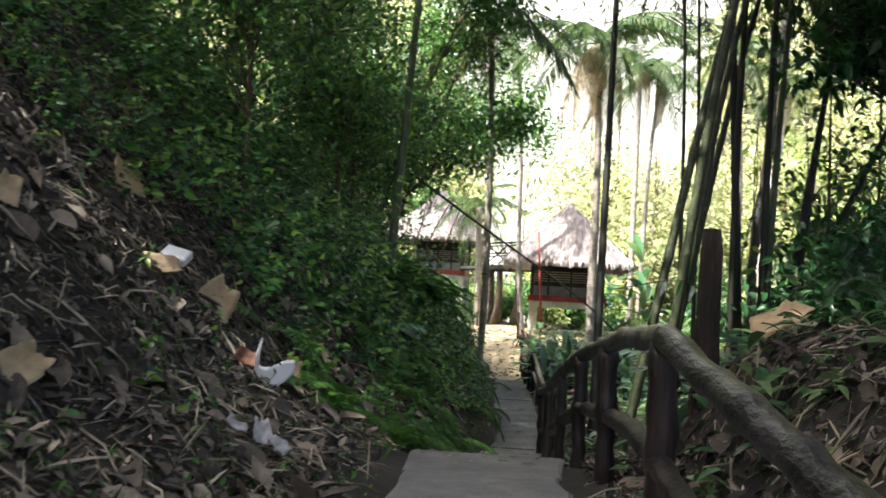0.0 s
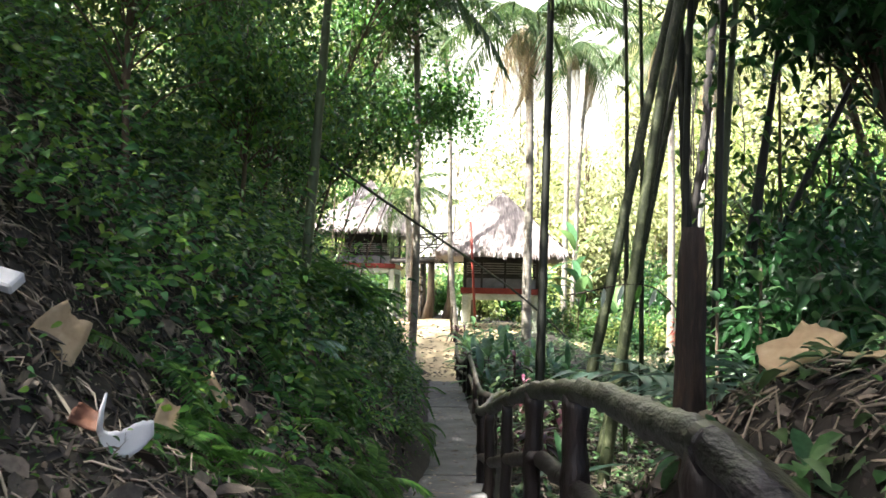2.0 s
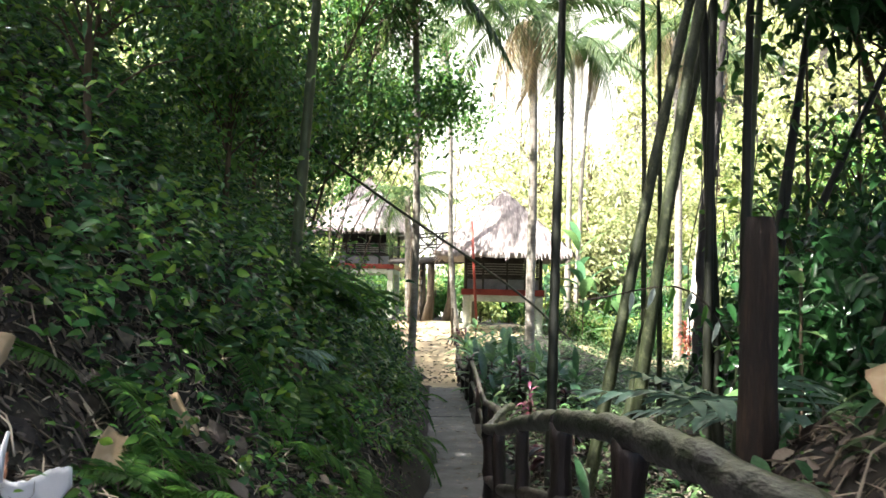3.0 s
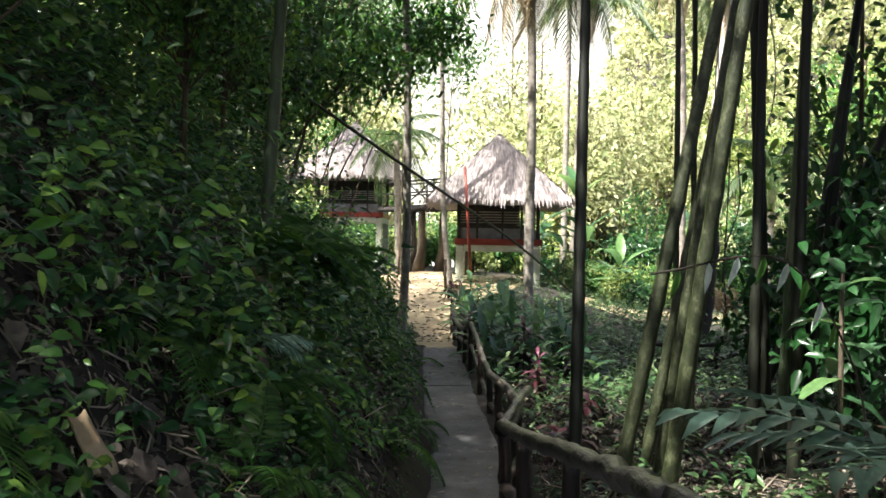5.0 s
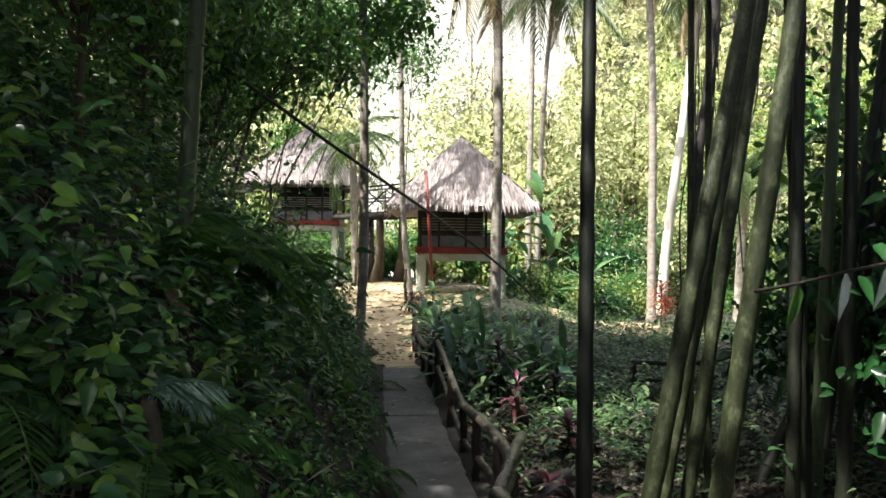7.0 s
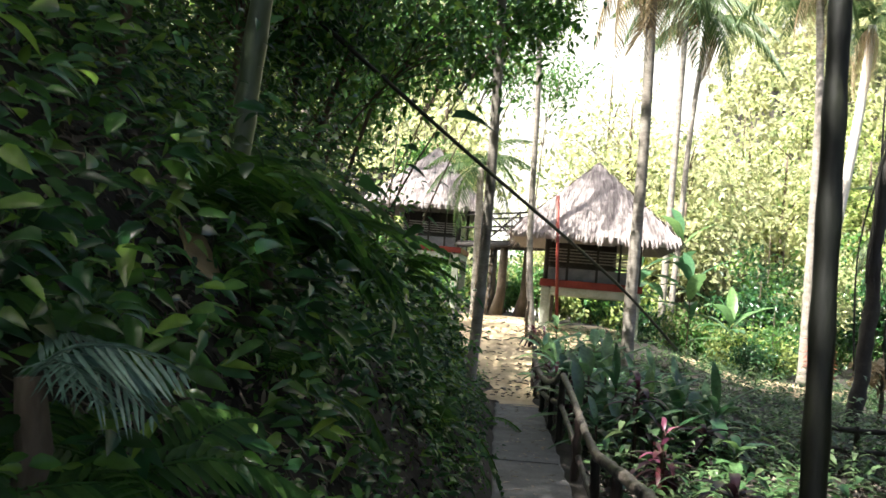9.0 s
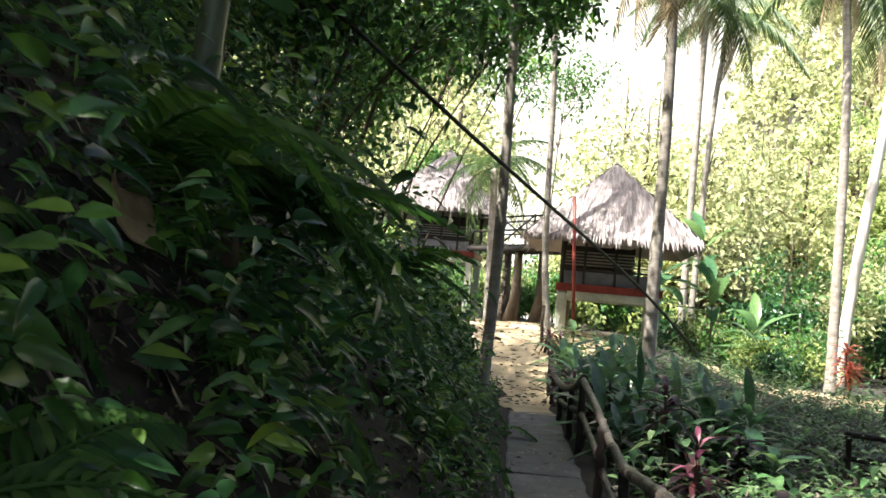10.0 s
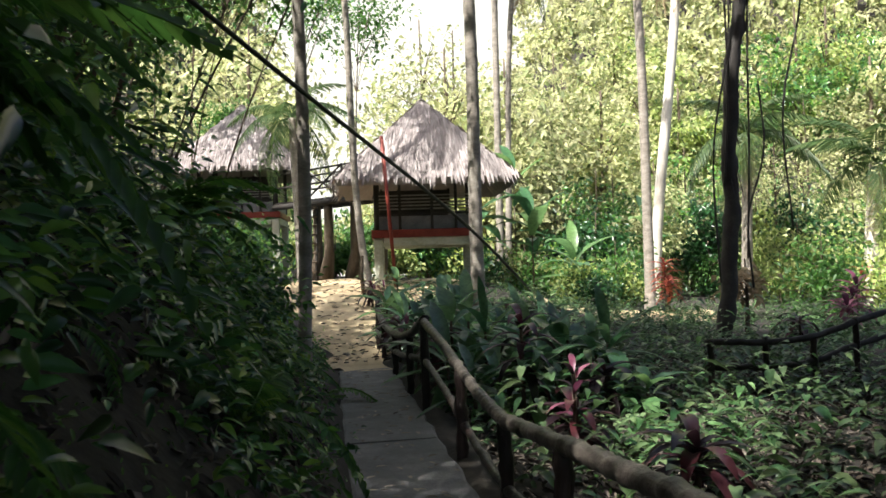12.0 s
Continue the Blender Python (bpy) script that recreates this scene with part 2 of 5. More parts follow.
def tube(buf, pts, rad, seg=8, wob=0.0, cap=True, flute=0.0):
    """A round, tapered tube along pts."""
    pts = np.asarray(pts, float)
    k = len(pts)
    rad = np.broadcast_to(np.asarray(rad, float), (k,))
    t = unit(np.gradient(pts, axis=0))
    ref = np.array([0.0, 0.0, 1.0]) if abs(t[0][2]) < 0.9 else np.array([1.0, 0.0, 0.0])
    a = unit(np.cross(t, ref))
    b = np.cross(t, a)
    ang = np.arange(seg) / seg * 2 * math.pi
    r = rad[:, None] * (1 + wob * rng.standard_normal((k, seg)) + flute * rng.standard_normal((1, seg)))
    v = pts[:, None] + r[..., None] * (np.cos(ang)[None, :, None] * a[:, None] + np.sin(ang)[None, :, None] * b[:, None])
    i = np.arange(k - 1)[:, None] * seg
    j = np.arange(seg)[None]
    jn = (j + 1) % seg
    q = np.stack([i + j, i + jn, i + seg + jn, i + seg + j], -1).reshape(-1, 4)
    faces = [q]
    if cap:
        faces += [np.arange(seg)[None, ::-1], (np.arange(seg) + (k - 1) * seg)[None]]
    buf.add(v, faces)
    return buf


def box(buf, c, s, rz=0.0, bev=0.0):
    """A box with softened edges: centre c, full size s."""
    bm = bmesh.new()
    bmesh.ops.create_cube(bm, size=1)
    bmesh.ops.scale(bm, vec=s, verts=bm.verts)
    if bev > 0:
        bmesh.ops.bevel(bm, geom=bm.edges[:], offset=bev, segments=1, affect='EDGES')
    bmesh.ops.rotate(bm, cent=(0, 0, 0), matrix=Matrix.Rotation(rz, 3, 'Z'), verts=bm.verts)
    bm.verts.index_update()
    v = [tuple(p.co + Vector(c)) for p in bm.verts]
    groups = {}
    for f in bm.faces:
        groups.setdefault(len(f.verts), []).append([p.index for p in f.verts])
    buf.add(v, [np.array(g) for g in groups.values()])
    bm.free()
    return buf


def curve_pts(ctrl, n=24):
    """Smooth line through control points."""
    c = np.asarray(ctrl, float)
    t = np.concatenate(([0], np.cumsum(np.linalg.norm(np.diff(c, axis=0), axis=1))))
    m = np.gradient(c, t, axis=0)
    s = np.linspace(0, t[-1], n)
    k = np.clip(np.searchsorted(t, s, side='right') - 1, 0, len(c) - 2)
    h = (t[k + 1] - t[k])[:, None]
    u = ((s - t[k]) / h[:, 0])[:, None]
    return ((2 * u**3 - 3 * u**2 + 1) * c[k] + (u**3 - 2 * u**2 + u) * h * m[k]
            + (-2 * u**3 + 3 * u**2) * c[k + 1] + (u**3 - u**2) * h * m[k + 1])


def leaves(buf, p, d, nrm, ln, wd, hi=True, droop=0.25, fold=0.2):
    """Many leaves: base p, direction d, upper side nrm, length and width."""
    n = len(p)
    if n == 0:
        return buf
    d = unit(d)
    s = unit(np.cross(d, nrm))
    u = np.cross(s, d)
    ln = np.broadcast_to(ln, (n,))[:, None]
    wd = np.broadcast_to(wd, (n,))[:, None]
    down = np.array([0, 0, -1.0])

    def at(f, side, lift):
        return p + d * ln * f + s * wd * side + u * wd * lift + down * ln * droop * f * f
    if hi == 2:
        v = np.stack([at(0, 0, 0), at(0.17, -0.36, fold), at(0.17, 0, 0), at(0.17, 0.36, fold), at(0.42, -0.5, fold * 1.1), at(0.42, 0, 0.02), at(0.42, 0.5, fold * 1.1),
                      at(0.72, -0.33, fold * 0.7), at(0.72, 0, 0), at(0.72, 0.33, fold * 0.7), at(1, 0, 0)], 1)
        o = (np.arange(n) * 11)[:, None]
        q = np.concatenate([o + np.array([f]) for f in ([1, 2, 5, 4], [2, 3, 6, 5], [4, 5, 8, 7], [5, 6, 9, 8])])
        t = np.concatenate([o + np.array([f]) for f in ([0, 2, 1], [0, 3, 2], [7, 8, 10], [8, 9, 10])])
        buf.add(v, [q, t])
    elif hi:
        v = np.stack([at(0, 0, 0), at(0.5, 0, 0), at(1, 0, 0), at(0.22, -0.42, fold), at(0.58, -0.40, fold),
                      at(0.22, 0.42, fold), at(0.58, 0.40, fold)], 1)
        o = (np.arange(n) * 7)[:, None]
        q = np.concatenate([o + np.array([[0, 1, 4, 3]]), o + np.array([[0, 5, 6, 1]])])
        t = np.concatenate([o + np.array([[1, 2, 4]]), o + np.array([[1, 6, 2]])])
        buf.add(v, [q, t])
    else:
        v = np.stack([at(0, 0, 0), at(1, 0, 0), at(0.4, -0.5, fold), at(0.4, 0.5, fold)], 1)
        o = (np.arange(n) * 4)[:, None]
        buf.add(v, [np.concatenate([o + np.array([[0, 1, 2]]), o + np.array([[0, 3, 1]])])])
    return buf


def rand_dirs(n, up=0.0):
    v = rng.standard_normal((n, 3))
    v[:, 2] += up
    return unit(v)


def smooth(a, b, x):
    t = np.clip((x - a) / (b - a), 0, 1)
    return t * t * (3 - 2 * t)


# ---- lie of the land ----
def path_x(y):
    return np.interp(y, [-6, 0, 5, 8, 11.3, 15, 18.7, 24, 30, 33, 60], [-0.1, 0.05, 0.28, 0.62, 1.17, 1.36, 1.62, 1.95, 2.2, 2.4, 3])


def path_z(y):
    return np.interp(y, [-6, 0, 1.3, 2.6, 4.2, 5.4, 7, 8, 9, 10, 24, 32, 38, 60], [-0.4, 0.03, 0.22, 0.36, 0.43, 0.38, 0.10, -0.06, -0.19, -0.3, -0.3, 0.72, 0.8, 1.0])


def half_w(y):
    return np.interp(y, [0, 6, 8, 10, 60], [0.45, 0.42, 0.38, 0.35, 0.38])


def wave(x, y, k, s):
    """Smooth unevenness."""
    return (np.sin(x * k + s) * np.cos(y * k * 0.83 + 2 * s) + 0.5 * np.sin(x * k * 2.1 + y * k * 1.7 + 3 * s)) / 1.5


def ground_z(x, y):
    x, y = np.asarray(x, float), np.asarray(y, float)
    pz = path_z(y)
    left = path_x(y) - half_w(y) - x - np.maximum(0, y - 18) * 0.45
    u = np.maximum(left, 0)
    steep = smooth(6, 10, y)
    bank = 0.33 * np.minimum(u, 0.6) + 0.5 * np.clip(u - 0.6, 0, 0.6) + 1.08 * np.clip(u - 1.2, 0, 0.7) + 0.95 * np.clip(u - 1.9, 0, 6.3) + 0.3 * np.maximum(u - 8.2, 0)
    bank2 = 1.08 * np.minimum(u, 1.2) + 0.95 * np.clip(u - 1.2, 0, 7) + 0.3 * np.maximum(u - 8.2, 0)
    bank = bank * (1 - steep) + bank2 * steep
    bank *= 1 - 0.75 * smooth(26, 36, y)
    right = x - path_x(y) - half_w(y)
    v = np.maximum(right, 0)
    mound = 0.85 * smooth(0.35, 1.3, v) * (1 - smooth(5.0, 7.6, y)) + 0.5 * smooth(1.3, 4, v) * (1 - smooth(4, 9, y))
    field = -0.12 * smooth(0.1, 1.0, v) * smooth(5, 9, y)
    rise = np.interp(y, [0, 24, 32, 60], [0, 0, 1.0, 1.0]) * -0.95 * smooth(3, 7, v)
    gap = smooth(0.0, 14.0, np.abs(x - 1.5 - 0.15 * (y - 10)) - 0.09 * (y - 10))
    far = (np.maximum(0, y - 44) * 0.10 + 0.45 * np.clip(y - 75, 0, 100)) * gap * (1 - smooth(172, 196, y)) - 0.05 * np.maximum(0, y - 46) * (1 - gap) + np.maximum(0, x - 24 - 0.1 * y) * 0.3
    lump = 0.05 * wave(x, y, 1.7, 0.4) + 0.025 * wave(x, y, 5.3, 1.1)
    away = smooth(0.02, 0.5, np.maximum(left, right))
    inpath = -0.05 * (1 - smooth(-0.06, 0.03, np.maximum(left, right)))
    return pz + bank + mound + field + rise + far + lump * away + inpath


def ground_n(x, y):
    e = 0.05
    gx = (ground_z(x + e, y) - ground_z(x - e, y)) / (2 * e)
    gy = (ground_z(x, y + e) - ground_z(x, y - e)) / (2 * e)
    return unit(np.stack([-gx, -gy, np.ones_like(gx)], -1))


def gp(x, y, dz=0.0):
    return np.stack([x, y, ground_z(x, y) + dz], -1)


def build_ground():
    ax = np.concatenate([np.linspace(-400, -30, 14), np.linspace(-28, -6, 24), np.linspace(-5.6, 6, 140), np.linspace(6.4, 30, 60), np.linspace(34, 400, 16)])
    ay = np.concatenate([np.linspace(-300, -14, 14), np.linspace(-12, 0, 26), np.linspace(0.12, 30, 250), np.linspace(30.5, 60, 60), np.linspace(63, 120, 20), np.linspace(135, 600, 12)])
    X, Y = np.meshgrid(ax, ay)
    Z = ground_z(X, np.minimum(Y, 200))
    nx = len(ax)
    i = np.arange(len(ay) - 1)[:, None] * nx
    j = np.arange(nx - 1)[None]
    q = np.stack([i + j, i + j + 1, i + nx + j + 1, i + nx + j], -1).reshape(-1, 4)
    b = Buf().add(np.stack([X, Y, Z], -1), [q])
    ob = put("ground", b, M_SOIL)
    return tagged(ob, "dark damp forest soil rising to a steep bank", "ground", kind="structure")


build_ground()


def haze_glow_sheet():
    """Plain glowing sheet, far off, that stands in for bright haze over the valley."""
    m = bpy.data.materials.new("valley_haze_glow")
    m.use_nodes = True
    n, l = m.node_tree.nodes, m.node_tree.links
    # Emission supplies the haze brightness; no lamp stands there.
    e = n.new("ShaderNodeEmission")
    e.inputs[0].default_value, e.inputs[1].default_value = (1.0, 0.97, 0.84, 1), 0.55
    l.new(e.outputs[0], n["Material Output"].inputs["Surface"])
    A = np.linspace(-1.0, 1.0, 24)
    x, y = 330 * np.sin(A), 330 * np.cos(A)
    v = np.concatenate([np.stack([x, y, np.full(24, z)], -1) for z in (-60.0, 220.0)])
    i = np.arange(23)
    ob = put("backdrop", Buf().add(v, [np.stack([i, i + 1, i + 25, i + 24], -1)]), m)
    tagged(ob, "glowing backdrop sheet standing in for pale haze over the distant valley", "backdrop", kind="structure")


haze_glow_sheet()


# ---- concrete path with steps ----
def slab_mesh(name, y0, y1, z, seed, ext=0.0):
    """One cast slab between two stations of the path, with uneven edges and a thick front."""
    r = np.random.default_rng(seed)
    n = max(3, int((y1 - y0) / 0.25) + 1)
    ys = np.linspace(y0, y1, n)
    w = half_w(ys) + ext
    lx = path_x(ys) - w + r.normal(0, 0.012, n)
    rx = path_x(ys) + w + r.normal(0, 0.012, n)
    top = []
    zz = z if np.ndim(z) else np.full(n, z)
    for k in range(n):
        for f in (0.0, 0.03, 0.5, 0.97, 1.0):
            x = lx[k] * (1 - f) + rx[k] * f
            top.append((x, ys[k], zz[k] - (0.012 if f in (0.0, 1.0) else 0) + r.normal(0, 0.003)))
    top = np.array(top)
    bot = top - np.array([0, 0, 0.22])
    m = n * 5
    i = np.arange(n - 1)[:, None] * 5
    j = np.arange(4)[None]
    q = np.stack([i + j, i + j + 1, i + 6 + j, i + 5 + j], -1).reshape(-1, 4)
    jj = np.arange(4)
    k = np.arange(n - 1) * 5
    front = np.stack([jj, jj + m, jj + m + 1, jj + 1], -1)
    e = (n - 1) * 5
    back = np.stack([e + jj, e + jj + 1, e + jj + 1 + m, e + jj + m], -1)
    ls = np.stack([k, k + 5, k + 5 + m, k + m], -1)
    rs = np.stack([k + 4, k + 4 + m, k + 9 + m, k + 9], -1)
    return Buf().add(np.concatenate([top, bot]), [q, front, back, ls, rs])


path = thing("path", "grey worn concrete footpath with shallow steps down the slope", "path", kind="structure")
for k, (a, c) in enumerate(((-5.0, -2.5), (-2.48, 0.0), (0.02, 1.6), (1.62, 3.1), (3.12, 4.9))):
    n = max(3, int((c - a) / 0.25) + 1)
    put("slab", slab_mesh("slab", a, c, path_z(np.linspace(a, c, n)) + 0.01, 10 + k), M_CONC, path, smooth=False)
stations = [4.92, 5.6, 6.25, 6.9, 7.55, 8.2, 8.9, 9.6, 10.4]
for k in range(len(stations) - 1):
    a, c = stations[k], stations[k + 1]
    put("step", slab_mesh("step", a, c + 0.03, float(path_z((a + c) / 2)) + 0.012 - 0.004 * (k % 2), 30 + k, 0.05 if k < 4 else 0.0), M_CONC, path, smooth=False)
for k, (a, c) in enumerate(((10.45, 13.4), (13.41, 16.3), (16.31, 18.6), (18.61, 21.2))):
    put("slab", slab_mesh("slab", a, c, -0.292 - 0.006 * (k % 2), 60 + k), M_CONC, path, smooth=False)


def build_sand():
    """Trodden pale earth at the end of the path and round the huts."""
    ys = np.linspace(21.0, 37, 60)
    b = Buf()
    rows = []
    for y in ys:
        wl = np.interp(y, [21, 24, 28, 32, 37], [0.38, 0.5, 1.0, 1.6, 1.2]) + 0.12 * math.sin(y * 2.3)
        wr = np.interp(y, [21, 24, 28, 30, 33, 37], [0.38, 0.42, 0.7, 2.2, 4.2, 4.5]) + 0.12 * math.sin(y * 1.9 + 1)
        xs = path_x(y) + np.linspace(-wl, wr, 16)
        near = 1 - smooth(0.0, 0.3, np.abs(xs - path_x(y)) - half_w(y))
        z = np.maximum(ground_z(xs, np.full(16, y)) + 0.015, (path_z(y) + 0.004) * near + (1 - near) * -9)
        rows.append(np.stack([xs, np.full(16, y), z], -1))
    v = np.concatenate(rows)
    i = np.arange(59)[:, None] * 16
    j = np.arange(15)[None]
    q = np.stack([i + j, i + j + 1, i + 17 + j, i + 16 + j], -1).reshape(-1, 4)
    ob = put("sandy_clearing", b.add(v, [q]), M_SAND)
    tagged(ob, "sunlit trodden pale earth before the huts", "ground", kind="structure")


build_sand()


# ---- log railing ----
def log(name, parent, pts, rad, mat, n=None, wob=0.03):
    c = curve_pts(pts, n or max(6, int(13 * np.linalg.norm(np.diff(np.asarray(pts, float), axis=0), axis=1).sum())))
    c = c + 0.004 * rng.standard_normal(c.shape)
    k = len(c)
    r = rad * (1 + 0.05 * np.sin(np.linspace(0, k * 0.9, k)) + 0.03 * rng.standard_normal(k) + 0.09 * (np.arange(k) % 4 == 0))
    return put(name, tube(Buf(), c, r, 12, wob, flute=0.05), mat, parent)


def rail_post(parent, x, y, top, rad):
    z0 = float(ground_z(x, y)) - 0.15
    log("post", parent, [(x, y, z0), (x + 0.004, y, (z0 + top) / 2), (x, y, top)], rad, M_LOG, 14, 0.04)


r1 = thing("railing", "dark brown varnished log handrail on round posts beside the path", "railing")
near1 = [(0.64, -0.4, 0.70), (0.67, 0.6, 0.87), (0.70, 1.5, 1.02), (0.76, 2.96, 1.252)]
top1 = [(0.755, 2.90, 1.245), (0.84, 3.85, 1.222), (0.935, 4.75, 1.165), (0.985, 5.95, 1.045), (1.065, 7.38, 0.835), (1.15, 8.9, 0.575), (1.2, 9.95, 0.43)]
log("handrail", r1, near1, 0.044, M_LOGTOP, 40)
log("handrail", r1, top1[:4], 0.045, M_LOGTOP, 44)
log("handrail", r1, top1[3:], 0.044, M_LOGTOP, 46)
log("lower_rail", r1, [(0.66, 0.3, 0.22), (0.70, 1.5, 0.52), (0.765, 2.95, 0.82), (0.95, 4.8, 0.77), (1.04, 6.3, 0.655)], 0.042, M_LOG)
log("lower_rail", r1, [(0.98, 5.9, 0.70), (1.07, 7.3, 0.44), (1.16, 8.8, 0.15), (1.22, 9.9, 0.0)], 0.042, M_LOG)
for x, y, t, r in ((0.69, 1.3, 0.98, 0.05), (0.765, 2.96, 1.24, 0.052), (0.94, 4.82, 1.15, 0.052), (0.985, 5.98, 1.035, 0.045), (1.065, 7.38, 0.825, 0.042), (1.15, 8.88, 0.57, 0.045), (1.21, 9.9, 0.42, 0.045)):
    rail_post(r1, x, y, t, r)
r2 = thing("railing", "weathered grey-brown bamboo railing with ringed joints along the flat path", "railing")
top2 = [(1.22, 10.0, 0.33), (1.42, 10.6, 0.40), (1.55, 11.6, 0.385), (1.63, 12.5, 0.315), (1.69, 13.3, 0.25), (1.75, 14.25, 0.17), (1.80, 15.1, 0.22), (1.86, 16.2, 0.36), (1.94, 17.7, 0.51)]


def bamboo_rail(name, parent, pts, rad, mat):
    """A crooked bamboo pole with swollen rings at its joints."""
    c = curve_pts(pts, 130)
    c = c + 0.003 * rng.standard_normal(c.shape)
    k = np.arange(130)
    ring = np.clip(1 - np.abs((k % 11) - 5) / 1.2, 0, 1)
    return put(name, tube(Buf(), c, rad * (1 + 0.16 * ring - 0.05 * ((k % 11) == 7) + 0.02 * rng.standard_normal(130)), 12, 0.015), mat, parent)


bamboo_rail("handrail", r2, top2[:6], 0.037, M_RAILB)
bamboo_rail("handrail", r2, top2[5:], 0.034, M_RAILB)
log("branch", r2, [(1.17, 9.85, 0.40), (1.30, 10.2, 0.47), (1.46, 10.65, 0.52), (1.6, 11.1, 0.50)], 0.034, M_LOGTOP)
low2 = [(x + 0.01, y, z - 0.36) for x, y, z in top2]
bamboo_rail("lower_rail", r2, low2, 0.028, M_LOG)
for x, y, t in ((1.42, 10.6, 0.40), (1.55, 11.6, 0.37), (1.67, 13.1, 0.25), (1.75, 14.25, 0.16), (1.82, 15.6, 0.28), (1.94, 17.65, 0.55)):
    rail_post(r2, x, y, t, 0.04)
r3 = thing("railing", "low dark log railing leading towards the huts", "railing")
log("handrail", r3, [(1.94, 17.6, 0.52), (1.98, 18.6, 0.33), (2.08, 20.5, 0.2), (2.2, 22.5, 0.22), (2.3, 24.0, 0.36)], 0.04, M_LOG)
log("lower_rail", r3, [(1.95, 17.6, 0.15), (2.08, 20.5, -0.02), (2.28, 24.0, 0.0)], 0.032, M_LOG)
for x, y, t in ((1.99, 18.8, 0.32), (2.08, 20.5, 0.2), (2.2, 22.5, 0.22), (2.31, 24.0, 0.50)):
    rail_post(r3, x, y, t, 0.04)


# ---- huts ----
def hut(name, cx, cy, floor, apex, eave, rw, base, label, turn=0.0, body=2.7):
    """Stilted cottage: white concrete frame, red edge beam, dark slatted body and a shaggy thatched hip roof."""
    h = thing(name, label, "hut", pose(cx, cy, 0, 0, 0, turn))
    b2 = body / 2
    for sx in (-1, 1):
        for sy in (-1, 1):
            put("pillar", box(Buf(), (sx * (b2 - 0.12), sy * (b2 - 0.12), (base + floor) / 2 - 0.3), (0.24, 0.24, floor - base + 0.2), 0, 0.015), M_WHITE, h, "mossy white concrete pillar", smooth=False)
    for sy in (-1, 1):
        put("beam", box(Buf(), (0, sy * (b2 - 0.1), floor - 0.27), (body - 0.5, 0.2, 0.22), 0, 0.012), M_WHITE, h, smooth=False)
    for sx in (-1, 1):
        put("beam", box(Buf(), (sx * (b2 - 0.1), 0, floor - 0.27), (0.2, body - 0.5, 0.22), 0, 0.012), M_WHITE, h, smooth=False)
    put("floor", box(Buf(), (0, 0, floor - 0.13), (body, body, 0.06), 0, 0.01), M_HUTD, h, smooth=False)
    for sy in (-1, 1):
        put("edge_board", box(Buf(), (0, sy * (b2 + 0.02), floor - 0.06), (body + 0.1, 0.04, 0.2), 0, 0.008), M_RED, h, "red painted edge board", smooth=False)
    for sx in (-1, 1):
        put("edge_board", box(Buf(), (sx * (b2 + 0.02), 0, floor - 0.06), (0.04, body - 0.02, 0.2), 0, 0.008), M_RED, h, "red painted edge board", smooth=False)
    for sx in (-1, 1):
        for sy in (-1, 1):
            put("post", tube(Buf(), [(sx * (b2 - 0.08), sy * (b2 - 0.08), floor - 0.1), (sx * (b2 - 0.08), sy * (b2 - 0.08), eave + 0.35)], 0.06, 8), M_HUTD, h)
    wall_h = eave - floor + 0.15
    for sy in (-1, 1):
        put("panel", box(Buf(), (0, sy * (b2 - 0.07), floor + 0.04 + 0.17), (body - 0.3, 0.03, 0.34), 0, 0.005), M_GREY, h, "grey woven panel", smooth=False)
        put("rail", box(Buf(), (0, sy * (b2 - 0.06), floor + 0.44), (body - 0.28, 0.06, 0.06), 0, 0.008), M_HUTD, h, smooth=False)
        for k in range(5):
            put("slat", box(Buf(), (0, sy * (b2 - 0.08), floor + 0.56 + k * 0.085), (body - 0.3, 0.02, 0.035), 0, 0.004), M_SLAT, h, smooth=False)
        for k in (-0.5, 0.1, 0.55):
            put("stud", box(Buf(), (k * b2, sy * (b2 - 0.04), floor + wall_h / 2), (0.07, 0.05, wall_h), 0, 0.008), M_HUTD, h, smooth=False)
    for sx in (-1, 1):
        put("panel", box(Buf(), (sx * (b2 - 0.07), 0, floor + 0.2), (0.03, body - 0.3, 0.34), 0, 0.005), M_GREY, h, "grey woven panel", smooth=False)
        for k in range(5):
            put("slat", box(Buf(), (sx * (b2 - 0.08), 0, floor + 0.56 + k * 0.085), (0.02, body - 0.3, 0.035), 0, 0.004), M_SLAT, h, smooth=False)
    put("back_wall", box(Buf(), (-0.25, b2 - 0.16, floor + wall_h / 2), (body - 0.8, 0.03, wall_h - 0.1), 0, 0.005), M_HUTD, h, "dark matting back wall", smooth=False)
    # roof deck
    r = rw / 2
    ez = eave + 0.10
    rb = Buf()
    ridge = 0.06
    v = [(-r, -r, ez), (r, -r, ez), (r, r, ez), (-r, r, ez), (-ridge, 0, apex), (ridge, 0, apex)]
    v += [(x * 0.97, y * 0.97, z - 0.16) for x, y, z in v]
    rb.add(v, [[[0, 1, 5, 4], [2, 3, 4, 5], [7, 6, 10, 11], [9, 8, 11, 10], [0, 6, 7, 1], [1, 7, 8, 2], [2, 8, 9, 3], [3, 9, 6, 0]], [[1, 2, 5], [3, 0, 4], [8, 7, 11], [6, 9, 10]]])
    roof = put("roof", rb, M_THATCH, h, "grey-brown thatch", smooth=False)
    # thatch bundles lying down the slopes and hanging over the eaves
    tb = Buf()
    top = np.array([0, 0, apex])
    for side in range(4):
        ca, sa = math.cos(side * math.pi / 2), math.sin(side * math.pi / 2)
        nrow = 9
        for row in range(nrow):
            f = (row + 0.4) / nrow
            cnt = int(18 + 230 * f)
